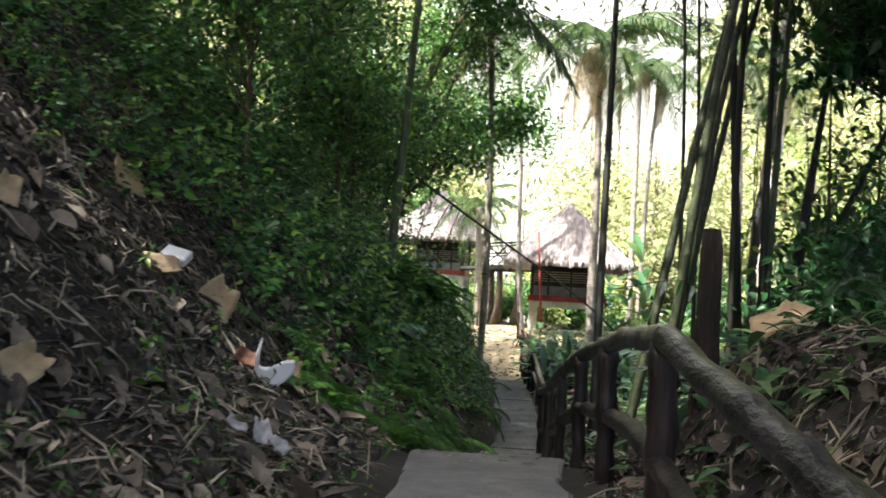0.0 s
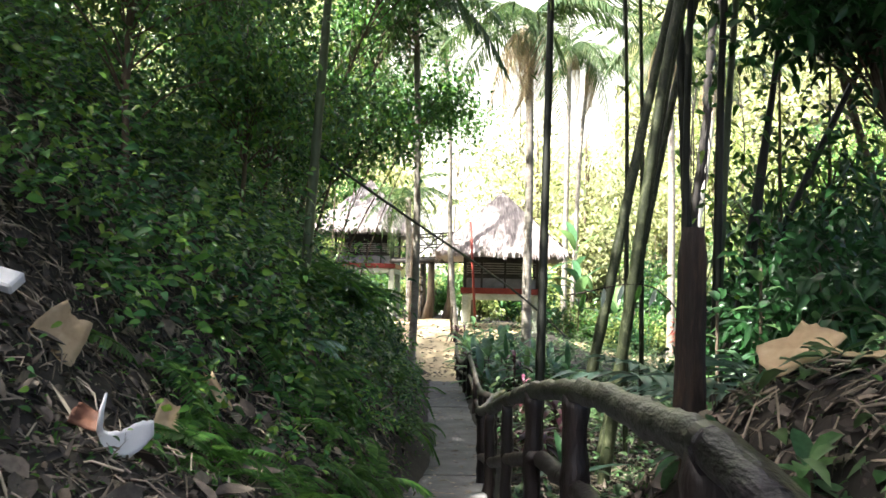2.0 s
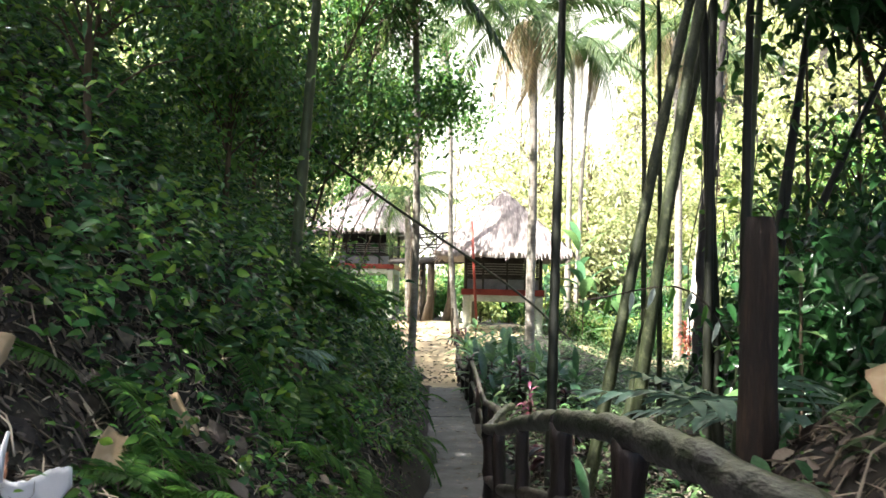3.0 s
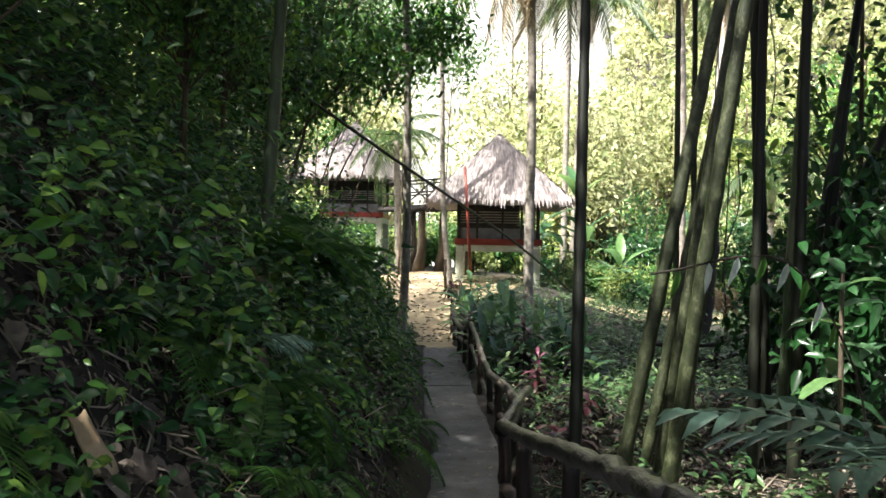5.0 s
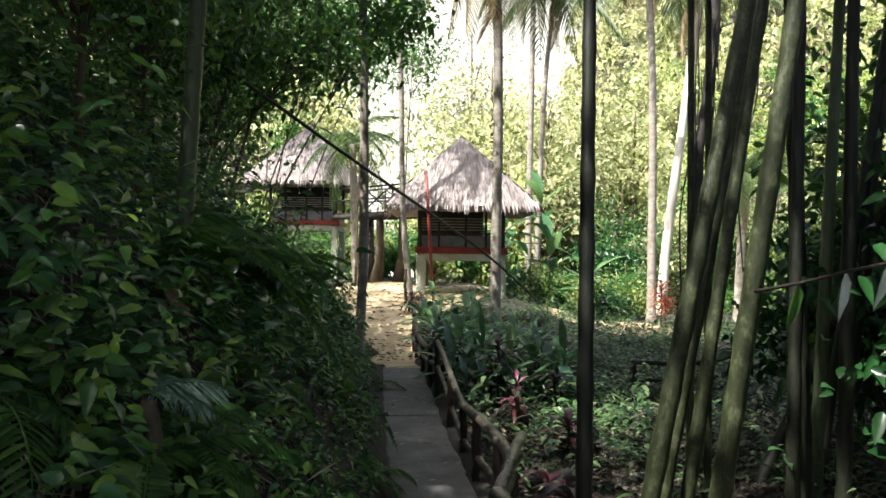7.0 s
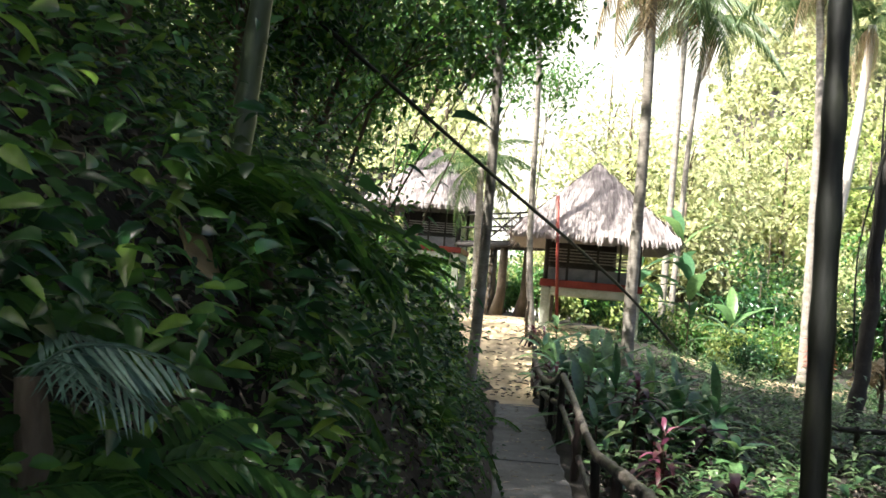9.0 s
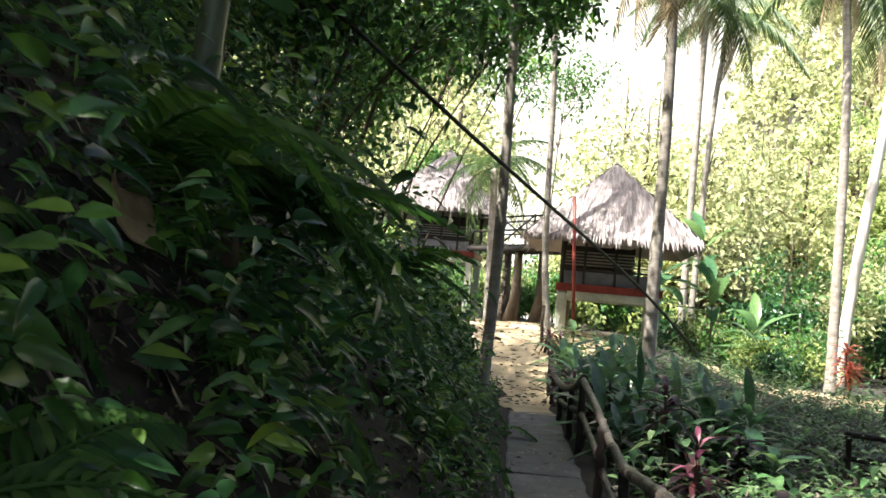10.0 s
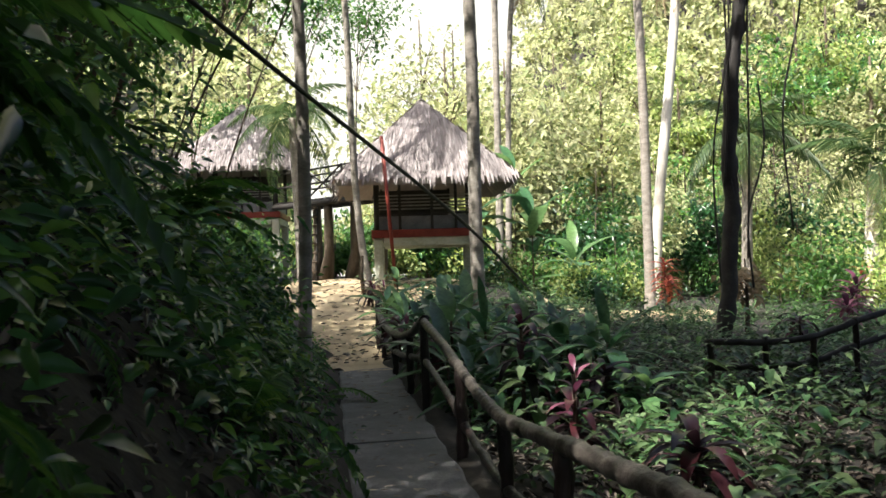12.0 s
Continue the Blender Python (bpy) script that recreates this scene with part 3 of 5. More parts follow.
            a = rng.uniform(-1, 1, cnt)
            ff = np.clip(f + rng.normal(0, 0.02, cnt), 0.02, 1)
            wob = 0.05 * np.sin(a * 5 + row)
            x = a * (r * ff + 0.05)
            y = -(r + 0.04) * ff + wob * 0.2
            z = apex + (ez - apex) * ff + 0.04 + rng.uniform(0, 0.035, cnt)
            down = np.stack([a * 0.35 + rng.normal(0, 0.07, cnt), np.full(cnt, -r / (apex - ez)), np.full(cnt, -1.0)], -1)
            down[:, 2] += rng.normal(0, 0.05, cnt)
            if row == nrow - 1:
                down[:, 2] -= 0.35
            p = np.stack([x, y, z], -1)
            nr = np.tile([0, -1.0, 0.9], (cnt, 1))
            for arr in (p, down, nr):
                xx, yy = arr[:, 0].copy(), arr[:, 1].copy()
                arr[:, 0], arr[:, 1] = ca * xx - sa * yy, sa * xx + ca * yy
            ln = rng.uniform(0.34, 0.56, cnt) if row < nrow - 1 else rng.uniform(0.25, 0.5, cnt)
            leaves(tb, p, down, nr, ln, rng.uniform(0.03, 0.07, cnt), False, 0.08, 0.1)
    tagged(put("thatch", tb, M_THATCH, roof, "shaggy dry thatch bundles"), kind="stuff")
    cap = Buf()
    tube(cap, [(-ridge - 0.08, 0, apex - 0.03), (0, 0, apex + 0.05), (ridge + 0.08, 0, apex - 0.03)], [0.015, 0.035, 0.015], 8, 0.08)
    put("ridge_roll", cap, M_THATCH, roof)
    return h


hut("hut", 4.73, 32.8, 1.97, 5.5, 3.12, 4.5, 0.3, "stilted hut with grey thatched hip roof and red edge board", -8, 2.7)
hut("hut", -0.15, 41.0, 3.05, 6.9, 4.45, 4.4, 1.2, "second thatched hut on white stilts behind shrubs", -8, 2.7)


def footbridge():
    h = thing("footbridge", "dark timber walkway with rails between the two huts", "walkway")
    a, c = Vector((1.3, 39.5, 3.3)), Vector((4.3, 35.2, 3.3))
    d = (c - a).normalized()
    side = Vector((d.y, -d.x, 0))
    L = (c - a).length
    for k in range(16):
        p = a + d * (L * (k + 0.5) / 16)
        put("plank", box(Buf(), p, (0.26, 1.1, 0.05), math.atan2(d.y, d.x), 0.006), M_HUTD, h, smooth=False)
    for s in (-0.55, 0.55):
        for z in (0.95, 0.5):
            put("rail", tube(Buf(), [a + side * s + Vector((0, 0, z)), c + side * s + Vector((0, 0, z))], 0.035, 6), M_HUTD, h)
        put("girder", tube(Buf(), [a + side * s + Vector((0, 0, -0.12)), c + side * s + Vector((0, 0, -0.12))], 0.1, 6), M_HUTD, h)
        for k in range(4):
            p = a + d * (L * k / 3) + side * s
            put("upright", tube(Buf(), [p + Vector((0, 0, -0.1)), p + Vector((0, 0, 1.0))], 0.04, 6), M_HUTD, h)
        put("brace", tube(Buf(), [a + d * L * 0.33 + side * s + Vector((0, 0, 0.95)), a + d * L * 0.66 + side * s], 0.03, 6), M_HUTD, h)
        put("brace", tube(Buf(), [a + d * L * 0.66 + side * s + Vector((0, 0, 0.95)), a + d * L * 0.33 + side * s], 0.03, 6), M_HUTD, h)
    for f, s in ((0.2, -0.4), (0.5, 0.4), (0.8, -0.4), (0.55, -0.45)):
        p = a + d * L * f + side * s
        z0 = float(ground_z(p.x, p.y)) - 0.2
        put("pier", tube(Buf(), [(p.x - 0.15, p.y, z0), (p.x, p.y, z0 + 1), (p.x, p.y, 3.2)], [0.26, 0.16, 0.14], 8, 0.05), M_BARK, h)


footbridge()

pole = put("pole", tube(Buf(), [(3.57, 30.5, 0.6), (3.44, 30.5, 2.5), (3.32, 30.5, 4.2)], 0.045, 8), M_RED)
tagged(pole, "thin red painted pole standing before the hut", "pole")

cane = put("leaning_cane", tube(Buf(), curve_pts([(-1.3, 17.3, 4.36), (0.55, 20.0, 3.46), (4.65, 26.0, 1.45), (6.2, 28.2, 0.45)], 14), [0.03] * 14, 8, 0.03), M_BAMD)
tagged(cane, "long dark bamboo cane leaning across the clearing", "cane")


# ---- bamboo, palms and trees ----
def culm_pts(a, c, zend, bend=0.0):
    """From the ground through a and c, on up to zend."""
    a, c = np.array(a, float), np.array(c, float)
    d = (c - a) / (c[2] - a[2])
    g = a.copy()
    for _ in range(4):
        g = a + d * (float(ground_z(g[0], g[1])) - 0.15 - a[2])
    t = np.linspace(0, 1, 2 + int((zend - g[2]) / 0.15))
    p = g + d * (zend - g[2]) * t[:, None]
    p[:, :2] += bend * np.sign(d[:2]) * (np.maximum(0, t - 0.35) ** 2)[:, None] * 6
    return p


def bamboo(a, c, rad, mat, label, zend=10.0, spread=2.2, n=1100, leafy=True, bend=0.25):
    t = thing("bamboo", label, "bamboo", group="bamboo stand beside the path")
    p = culm_pts(a, c, zend, bend)
    k = len(p)
    r = rad * np.linspace(1.0, 0.45, k)
    gap = 3
    node = np.zeros(k)
    node[::gap] = 1
    put("culm", tube(Buf(), p, r * (1 + 0.12 * node), 10, 0.012), mat, t)
    if leafy:
        i = rng.integers(int(k * 0.68), k, n // 14)
        b, tw = Buf(), Buf()
        for s in i:
            d = rand_dirs(1, 0.3)[0] * spread * rng.uniform(0.4, 1)
            tip = p[s] + d
            mid = (p[s] + tip) / 2 + np.array([0, 0, 0.15])
            q = curve_pts([p[s], mid, tip - np.array([0, 0, 0.25 * spread])], 6)
            tube(tw, q, np.linspace(0.012, 0.004, 6), 4, cap=False)
            m = 14
            base = q[rng.integers(2, 6, m)] + rng.normal(0, 0.12, (m, 3))
            leaves(b, base, rand_dirs(m, -0.4) + unit(d) * 0.6, rand_dirs(m, 1), rng.uniform(0.12, 0.22, m), rng.uniform(0.02, 0.035, m), False, 0.4)
        tagged(put("leaf_spray", tw, mat, t), kind="stuff")
        tagged(put("foliage", b, L_BAMB, t), kind="stuff")
    return t


DK, OL = "tall dark bamboo culm with swollen nodes", "mottled olive bamboo culm leaning over the undergrowth"
bamboo((1.96, 10.86, 0.0), (2.07, 11.2, 4.0), 0.055, M_BAMD, "slim near-black bamboo culm beside the path", bend=0.0)
bamboo((2.42, 10.95, 0.0), (3.22, 11.0, 4.0), 0.066, M_BAMB, OL)
bamboo((3.09, 12.2, 0.0), (3.87, 12.25, 4.0), 0.06, M_BAMB, OL)
bamboo((2.61, 10.38, 0.0), (3.08, 10.1, 4.0), 0.066, M_BAMB, OL)
bamboo((2.95, 11.5, 0.0), (3.55, 11.5, 4.0), 0.055, M_BAMB, OL)
bamboo((4.12, 11.95, 0.0), (3.93, 11.9, 4.0), 0.07, M_BAMD, DK, bend=0.1)
bamboo((3.88, 11.7, 0.0), (3.91, 11.7, 4.0), 0.055, M_BAMD, DK, bend=0.1)
bamboo((4.24, 11.6, 0.0), (4.29, 11.6, 4.0), 0.06, M_BAMD, DK, bend=0.1)
bamboo((5.0, 12.8, 0.0), (5.45, 12.8, 4.0), 0.06, M_BAMD, DK, bend=0.15)
bamboo((4.6, 12.56, 0.0), (4.78, 12.56, 4.0), 0.06, M_BAMG, "greenish grey bamboo culm in the stand", bend=0.1)
bamboo((3.45, 12.6, 0.0), (3.42, 12.6, 4.0), 0.035, M_BAMB, "thin olive bamboo culm in the stand", bend=0.1)
bamboo((3.75, 12.9, 0.0), (3.72, 12.9, 4.0), 0.035, M_BAMB, "thin olive bamboo culm in the stand", bend=0.1)
bamboo((5.25, 13.1, 1.47), (7.17, 13.1, 5.49), 0.06, M_BAMD, "thin dark culm leaning far over", bend=0.1)
bamboo((5.04, 12.8, 1.47), (5.74, 12.8, 5.99), 0.05, M_BAMD, DK, bend=0.1)
bamboo((-0.72, 12.0, 1.76), (-0.62, 12.0, 3.86), 0.066, M_BAMG, "grey-green bamboo culm rising from the leafy bank", bend=0.0, n=200)


def stump():
    t = thing("stump", "brown weathered broken tree stump standing upright", "stump")
    p = culm_pts((1.77, 5.76, 0.99), (1.78, 5.76, 1.9), 1.93)
    k = len(p)
    r = np.interp(np.linspace(0, 1, k), [0, 0.15, 0.5, 0.93, 1], [0.11, 0.08, 0.072, 0.068, 0.05])
    put("trunk", tube(Buf(), p, r, 22, 0.035, flute=0.09), M_STUMP, t)


stump()


def frond(length, n=34, leaf=0.5, width=0.035, droop=0.5, rise=0.5, hang=0.5):
    """A feather leaf along +y from the origin: midrib and leaflets in one mesh."""
    b = Buf()
    s = np.linspace(0, 1, 12)
    rib = np.stack([0 * s, length * s * (1 - 0.12 * s), length * (rise * s - (rise + droop) * s * s)], -1)
    tube(b, rib, np.linspace(0.022, 0.004, 12) * length / 2.5, 5, cap=False)
    f = np.linspace(0.12, 0.99, n)
    base = np.stack([np.interp(f, s, rib[:, i]) for i in range(3)], -1)
    tan = np.stack([np.interp(f, s, np.gradient(rib[:, i], s)) for i in range(3)], -1)
    tan = unit(tan)
    env = np.sin(np.clip(f * 0.9 + 0.14, 0, 1) * math.pi) ** 0.6
    for sd in (-1, 1):
        side = np.tile([sd * 1.0, 0, 0], (n, 1))
        d = side + tan * 0.55 + np.array([0, 0, -hang * 0.5]) + rng.normal(0, 0.06, (n, 3))
        leaves(b, base, d, np.tile([0, 0, 1.0], (n, 1)), leaf * env * rng.uniform(0.85, 1.1, n), width, True, hang * 0.6, 0.15)
    return b


FROND_BIG = [frond(2.8, 44, 0.65, 0.045, d, r, h).mesh("frond") for d, r, h in ((0.5, 0.5, 0.7), (0.9, 0.4, 1.0), (0.3, 0.7, 0.5))]
FROND_DRY = [frond(2.4, 36, 0.6, 0.04, 1.2, 0.1, 1.4).mesh("dry_frond") for _ in range(2)]
for me in FROND_BIG:
    me.materials.append(L_PALM)
for me in FROND_DRY:
    me.materials.append(L_DRY)


def palm(pts, rad, label, nf=13, dry=0, size=1.0, seed=1, crown=True, mat=None):
    r = np.random.default_rng(seed)
    t = thing("palm", label, "palm", group="palms about the clearing")
    pts = np.asarray(pts, float)
    pts[0, 2] = float(ground_z(pts[0, 0], pts[0, 1])) - 0.1
    c = curve_pts(pts, 60)
    k = len(c)
    rr = rad * np.interp(np.linspace(0, 1, k), [0, 0.05, 0.2, 1], [1.35, 1.1, 1.0, 0.8]) * (1 + 0.05 * (np.arange(k) % 2))
    put("trunk", tube(Buf(), c, rr, 10, 0.02), mat or M_PALM, t)
    if crown:
        for i in range(nf):
            a = i * 2.4 + r.uniform(-0.3, 0.3)
            pit = r.uniform(-25, 50)
            put("frond", FROND_BIG[i % 3], L_PALM, t, m=Matrix.Translation(c[-1]) @ pose(0, 0, 0, 0, 0, math.degrees(a)) @ pose(0, 0, 0, pit, 0, 0) @ Matrix.Diagonal((size, size, size, 1)))
        for i in range(dry):
            a = i * 2.4 + r.uniform(-0.5, 0.5)
            put("dry_frond", FROND_DRY[i % 2], L_DRY, t, "withered straw-coloured frond", Matrix.Translation(c[-1]) @ pose(0, 0, 0, 0, 0, math.degrees(a)) @ pose(0, 0, 0, r.uniform(-50, -10), 0, 0) @ Matrix.Diagonal((size * 0.68, size * 0.68, size * 0.68, 1)))
    return t


palm([(4.5, 26, 0), (4.48, 26, 1.5), (4.5, 26, 5), (4.4, 26, 9.6)], 0.125, "tall slim palm with grey ringed trunk and part-withered crown", 13, 9, 1.25, 3)
palm([(1.0, 21.2, 0), (1.06, 21.2, 1.5), (1.03, 21.2, 5), (0.9, 21.2, 8.5)], 0.085, "slim grey palm trunk beside the path", 10, 2, 0.9, 4)
palm([(2.95, 30.5, 0), (2.8, 30.5, 1.5), (2.5, 30.5, 8), (2.3, 30.5, 10.5)], 0.085, "slim palm rising between the huts", 10, 2, 0.9, 5)
palm([(10.97, 32.5, 0), (10.97, 32.5, 2), (10.9, 32.5, 8.3), (10.7, 32.5, 11.5)], 0.135, "straight grey palm trunk at the field's edge", 12, 3, 1.0, 6)
palm([(8.2, 38, 0), (8.22, 38, 3), (8.28, 38, 10), (8.3, 38, 12.5)], 0.12, "grey palm trunk behind the hut", 12, 3, 1.1, 7)
palm([(9.0, 40, 0), (9.1, 40, 3), (9.47, 40, 10.6), (9.7, 40, 12.5)], 0.11, "pale palm trunk behind the hut", 10, 3, 1.1, 8)
palm([(12.7, 36, 0), (12.85, 36, 1.5), (13.83, 36, 9.5), (14.0, 36, 11.5)], 0.17, "sunlit whitish palm trunk leaning slightly", 12, 4, 1.1, 9, mat=M_PALE)
palm([(16.0, 30, 0), (16.1, 30, 1.5), (16.3, 30, 3.4)], 0.2, "short pale palm with low drooping crown", 12, 2, 0.9, 10, mat=M_PALE)
palm([(1.6, 36, 0), (1.5, 36, 3), (1.4, 36, 5.6)], 0.14, "young palm with dark arching fronds near the walkway", 12, 0, 0.8, 11)
palm([(14.2, 33, 0), (14.3, 33, 2), (14.4, 33, 4.6)], 0.16, "feathery palm among the sunlit thicket", 14, 2, 0.9, 12)
palm([(-3.5, 29, 0), (-3.4, 29, 4), (-3.2, 29, 7.0)], 0.15, "palm behind the bank shrubs", 12, 1, 0.9, 13)


def tree(name, x, y, height, cr, nleaf, ls, mat, label, bark=None, trunk=0.12, cz=0.7, flat=0.7, seed=1, group="", lean=(0, 0), cluster=40, hi=False, tight=0.15, face=(0.0, -0.55, 0.75)):
    """Tapered trunk, limbs that carry clusters of leaves, uneven outline with gaps."""
    r = np.random.default_rng(seed)
    t = thing(name, label, "tree" if height > 3 else "shrub", group=group)
    z0 = float(ground_z(x, y)) - 0.1
    top = np.array([x + lean[0], y + lean[1], z0 + height])
    pts = curve_pts([(x, y, z0), (x + 0.3 * lean[0] + r.normal(0, 0.05), y + 0.3 * lean[1], z0 + height * 0.4), top], 12)
    tb = tube(Buf(), pts, trunk * np.linspace(1.15, 0.25, 12), 8, 0.04)
    b = Buf()
    nc = max(4, nleaf // cluster)
    cen = np.array([x + lean[0] * cz, y + lean[1] * cz, z0 + height * cz])
    for i in range(nc):
        d = r.standard_normal(3)
        d /= np.linalg.norm(d)
        rad = cr * r.uniform(0.35, 1.0) ** 0.6 * (0.75 + 0.35 * math.sin(3 * math.atan2(d[1], d[0]) + seed))
        c = cen + d * rad * np.array([1, 1, flat])
        c[2] = max(c[2], float(ground_z(c[0], c[1])) + 0.1)
        if i % 3 == 0:
            s = pts[min(11, int(11 * np.clip((c[2] - z0) / height - 0.15, 0.15, 0.95)))]
            tube(tb, curve_pts([s, (s + c) / 2 + np.array([0, 0, 0.1 * cr]), c], 6), np.linspace(trunk * 0.35, 0.008, 6), 5, cap=False)
        n = cluster
        sp = cr * tight + ls * 0.5
        p = c + r.normal(0, 1, (n, 3)) * sp * np.array([1, 1, 0.7])
        dd = unit(r.standard_normal((n, 3)) + np.array([0, 0, -0.25]))
        nn = unit(r.standard_normal((n, 3)) * 0.55 + np.array(face))
        dd = unit(dd - nn * (dd * nn).sum(1, keepdims=True) * 0.8)
        leaves(b, p, dd, nn, ls * r.uniform(0.6, 1.25, n), ls * r.uniform(0.4, 0.6, n), hi, 0.3)
    put("trunk", tb, bark or M_BARK, t)
    tagged(put("crown", b, mat, t), kind="stuff")
    return t


# trees and tall shrubs on the bank
k = 0
for x, y, h, cr, n, ls in ((-2.2, 9.5, 3.2, 1.5, 2600, 0.13), (-1.6, 12.5, 3.0, 1.3, 2600, 0.13), (-3.0, 12.0, 5.0, 2.2, 3200, 0.15), (-1.7, 15.5, 3.2, 1.4, 2600, 0.14),
                           (-2.6, 16.5, 5.5, 2.2, 3200, 0.16), (-1.7, 18.5, 3.6, 1.2, 2200, 0.15), (-4.5, 9.0, 4.5, 2.4, 3000, 0.15), (-5.5, 14.0, 6.5, 2.8, 3200, 0.17),
                           (-3.5, 20.0, 6.0, 2.4, 2600, 0.17), (-6.0, 20.0, 7.0, 3.0, 2600, 0.2), (-2.0, 23.0, 5.0, 1.9, 2000, 0.17), (-7.5, 8.0, 6.0, 3.0, 2600, 0.2), (-5.0, 26.0, 7.0, 2.6, 2000, 0.2),
                           (-4.8, 5.0, 3.2, 1.6, 1600, 0.15), (-7.0, 3.0, 4.5, 2.4, 1800, 0.18)):
    k += 1
    tree("bank_tree", x, y, h, cr, int(n * 1.7) if y < 17 else n, ls * 0.72 if y < 17 else ls, L_BANK if k % 3 else L_DARK, "leafy green sapling growing from the steep bank", trunk=0.035, cz=0.72, flat=0.85, seed=100 + k, group="saplings on the bank", hi=2 if ls < 0.14 else True, face=(0.5, -0.6, 0.6))

k = 0
for x, y, h, cr, n in ((-2.8, 27.0, 8.0, 2.0, 2200), (1.5, 34.5, 9.0, 1.7, 1800), (-3.2, 33.0, 9.5, 2.6, 2400), (-3.6, 25.0, 7.5, 2.2, 2200), (3.4, 37.5, 9.5, 1.5, 1400), (-2.2, 22.5, 8.0, 1.7, 2000), (-2.6, 24.2, 8.6, 1.6, 1800), (-1.6, 21.0, 7.5, 1.6, 2000), (-1.7, 19.0, 7.2, 1.4, 1800), (-3.0, 39.3, 11.5, 2.3, 2400), (-1.6, 37.6, 10.5, 1.6, 1500)):
    k += 1
    tree("clearing_tree", x, y, h, cr, int(n * 0.65), 0.17, (L_BANK, L_FERN)[k % 2], "slender leafy tree beside the huts", trunk=0.035, cz=0.88, flat=0.8, seed=140 + k, group="trees beside the huts", cluster=26, hi=True, lean=((2.4, 0.0) if y < 30 and x > -3 else (0.3, 0.0)))

# low leafy boughs that hang over the far stretch of the path
for i, (x, y, z, cr, bx) in enumerate(((0.1, 19.5, 5.0, 1.15, -1.8), (1.3, 21.5, 6.0, 1.15, -1.2), (-1.0, 20.5, 4.9, 1.25, -2.4), (0.5, 24.0, 6.4, 1.35, -1.6), (1.9, 25.5, 7.6, 1.2, -0.9), (-1.3, 25.5, 6.0, 1.5, -2.6), (-0.8, 17.6, 5.2, 1.2, -2.6), (-2.0, 18.0, 4.6, 1.3, -3.4), (-2.4, 22.0, 5.2, 1.5, -3.6), (0.2, 29.0, 8.2, 1.6, -1.4))):
    h = (z - float(ground_z(bx, y))) / 0.9
    tree("bough_tree", bx, y, h, cr, 900, 0.15, (L_BANK, L_FERN)[i % 2], "slender tree with leafy boughs over the path", trunk=0.022, cz=0.9, flat=0.7, seed=170 + i, group="trees beside the huts", cluster=16, hi=True, tight=0.2, lean=((x - bx) / 0.9, 0.0), face=(0.1, -0.7, 0.5))

# unseen high crowns over the walk, added to block sun and sky
k = 0
for x, y, h, cr in ((-6, -3, 11, 4.2), (-1, -6, 12, 4.5), (5, -4, 11, 4.5), (-8.5, 4, 9, 4.0), (-10, 12, 9, 4.0), (6.5, 5, 11, 4.2), (7.5, 11, 11, 3.6), (-9, 19, 9, 4), (9.5, -1, 11, 4), (10, 7, 11, 3.8), (0.9, -11, 12, 4.5), (-6, -10, 12, 5), (9.5, 15.5, 10, 3.2), (-6.5, 8, 8, 4.2), (-5.5, 15, 7.5, 3.8), (5.8, 9.2, 11.5, 4.0), (-5.0, 1.0, 9.5, 3.2)):
    k += 1
    tree("shading_tree", x, y, h, cr, 1700 if (x, y) in ((-6.5, 8), (-8.5, 4)) else 4200, 0.42, L_DARK, "tall dark tree with an unseen broad crown added for shade", trunk=0.2, cz=0.85, flat=0.5, seed=200 + k, group="trees over the path")

# Leaning trees whose crowns, above the view, are added to shade path and field.
k = 0
for x, y, h, cr, lean in ((7.0, 2.5, 10.5, 3.8, (-4.5, 1.5)), (-4.2, 9.5, 9.5, 3.6, (4.5, 0.5)), (-4.8, 14.5, 9.0, 3.8, (5.0, 0.0)), (9.0, 12.5, 11.5, 3.6, (-3.5, 1.5)), (10.5, 17.0, 12.5, 3.8, (-3.5, 0.5)), (-5.0, 18.0, 9.5, 3.4, (5.0, 0.5)), (12.0, 9.0, 12.0, 4.0, (-3.0, 0.0)), (6.8, 3.5, 10.5, 3.4, (-5.5, 2.7))):
    k += 1
    tree("shading_tree", x, y, h, cr, 4600, 0.42, L_DARK, "tall tree leaning over the path, its unseen crown added for shade", trunk=0.11, cz=0.97, flat=0.42, seed=260 + k, group="trees over the path", lean=lean)

# dark bare trunk with hanging vines
dt = thing("dark_tree", "near-black slanting trunk hung with dead vines", "tree")
dpts = culm_pts((8.14, 23.4, 0.0), (8.40, 23.3, 4.0), 10.0, 0.05)
dpts[:, 0] += 0.05 * np.sin(dpts[:, 2] * 1.3) + 0.02 * np.sin(dpts[:, 2] * 4.1)
put("trunk", tube(Buf(), dpts, np.linspace(0.15, 0.09, len(dpts)) * (1 + 0.07 * rng.standard_normal(len(dpts))), 10, 0.09), M_HUTD, dt)
for dx, z0, z1, sw in ((-0.30, 0.6, 7.0, 0.10), (-0.18, 2.2, 7.5, -0.08), (0.24, 0.5, 4.0, 0.1), (0.95, 1.5, 7.5, 0.16), (0.16, 1.0, 6.5, -0.05)):
    q = curve_pts([(8.55 + dx, 23.2, z1), (8.5 + dx * 1.05 + sw, 23.2, (z0 + 2 * z1) / 3), (8.35 + dx * 1.1 - sw, 23.2, (2 * z0 + z1) / 3), (8.3 + dx * 1.1, 23.2, z0)], 18)
    put("vine", tube(Buf(), q, 0.018, 5, 0.15), M_HUTD, dt)
hb = Buf()
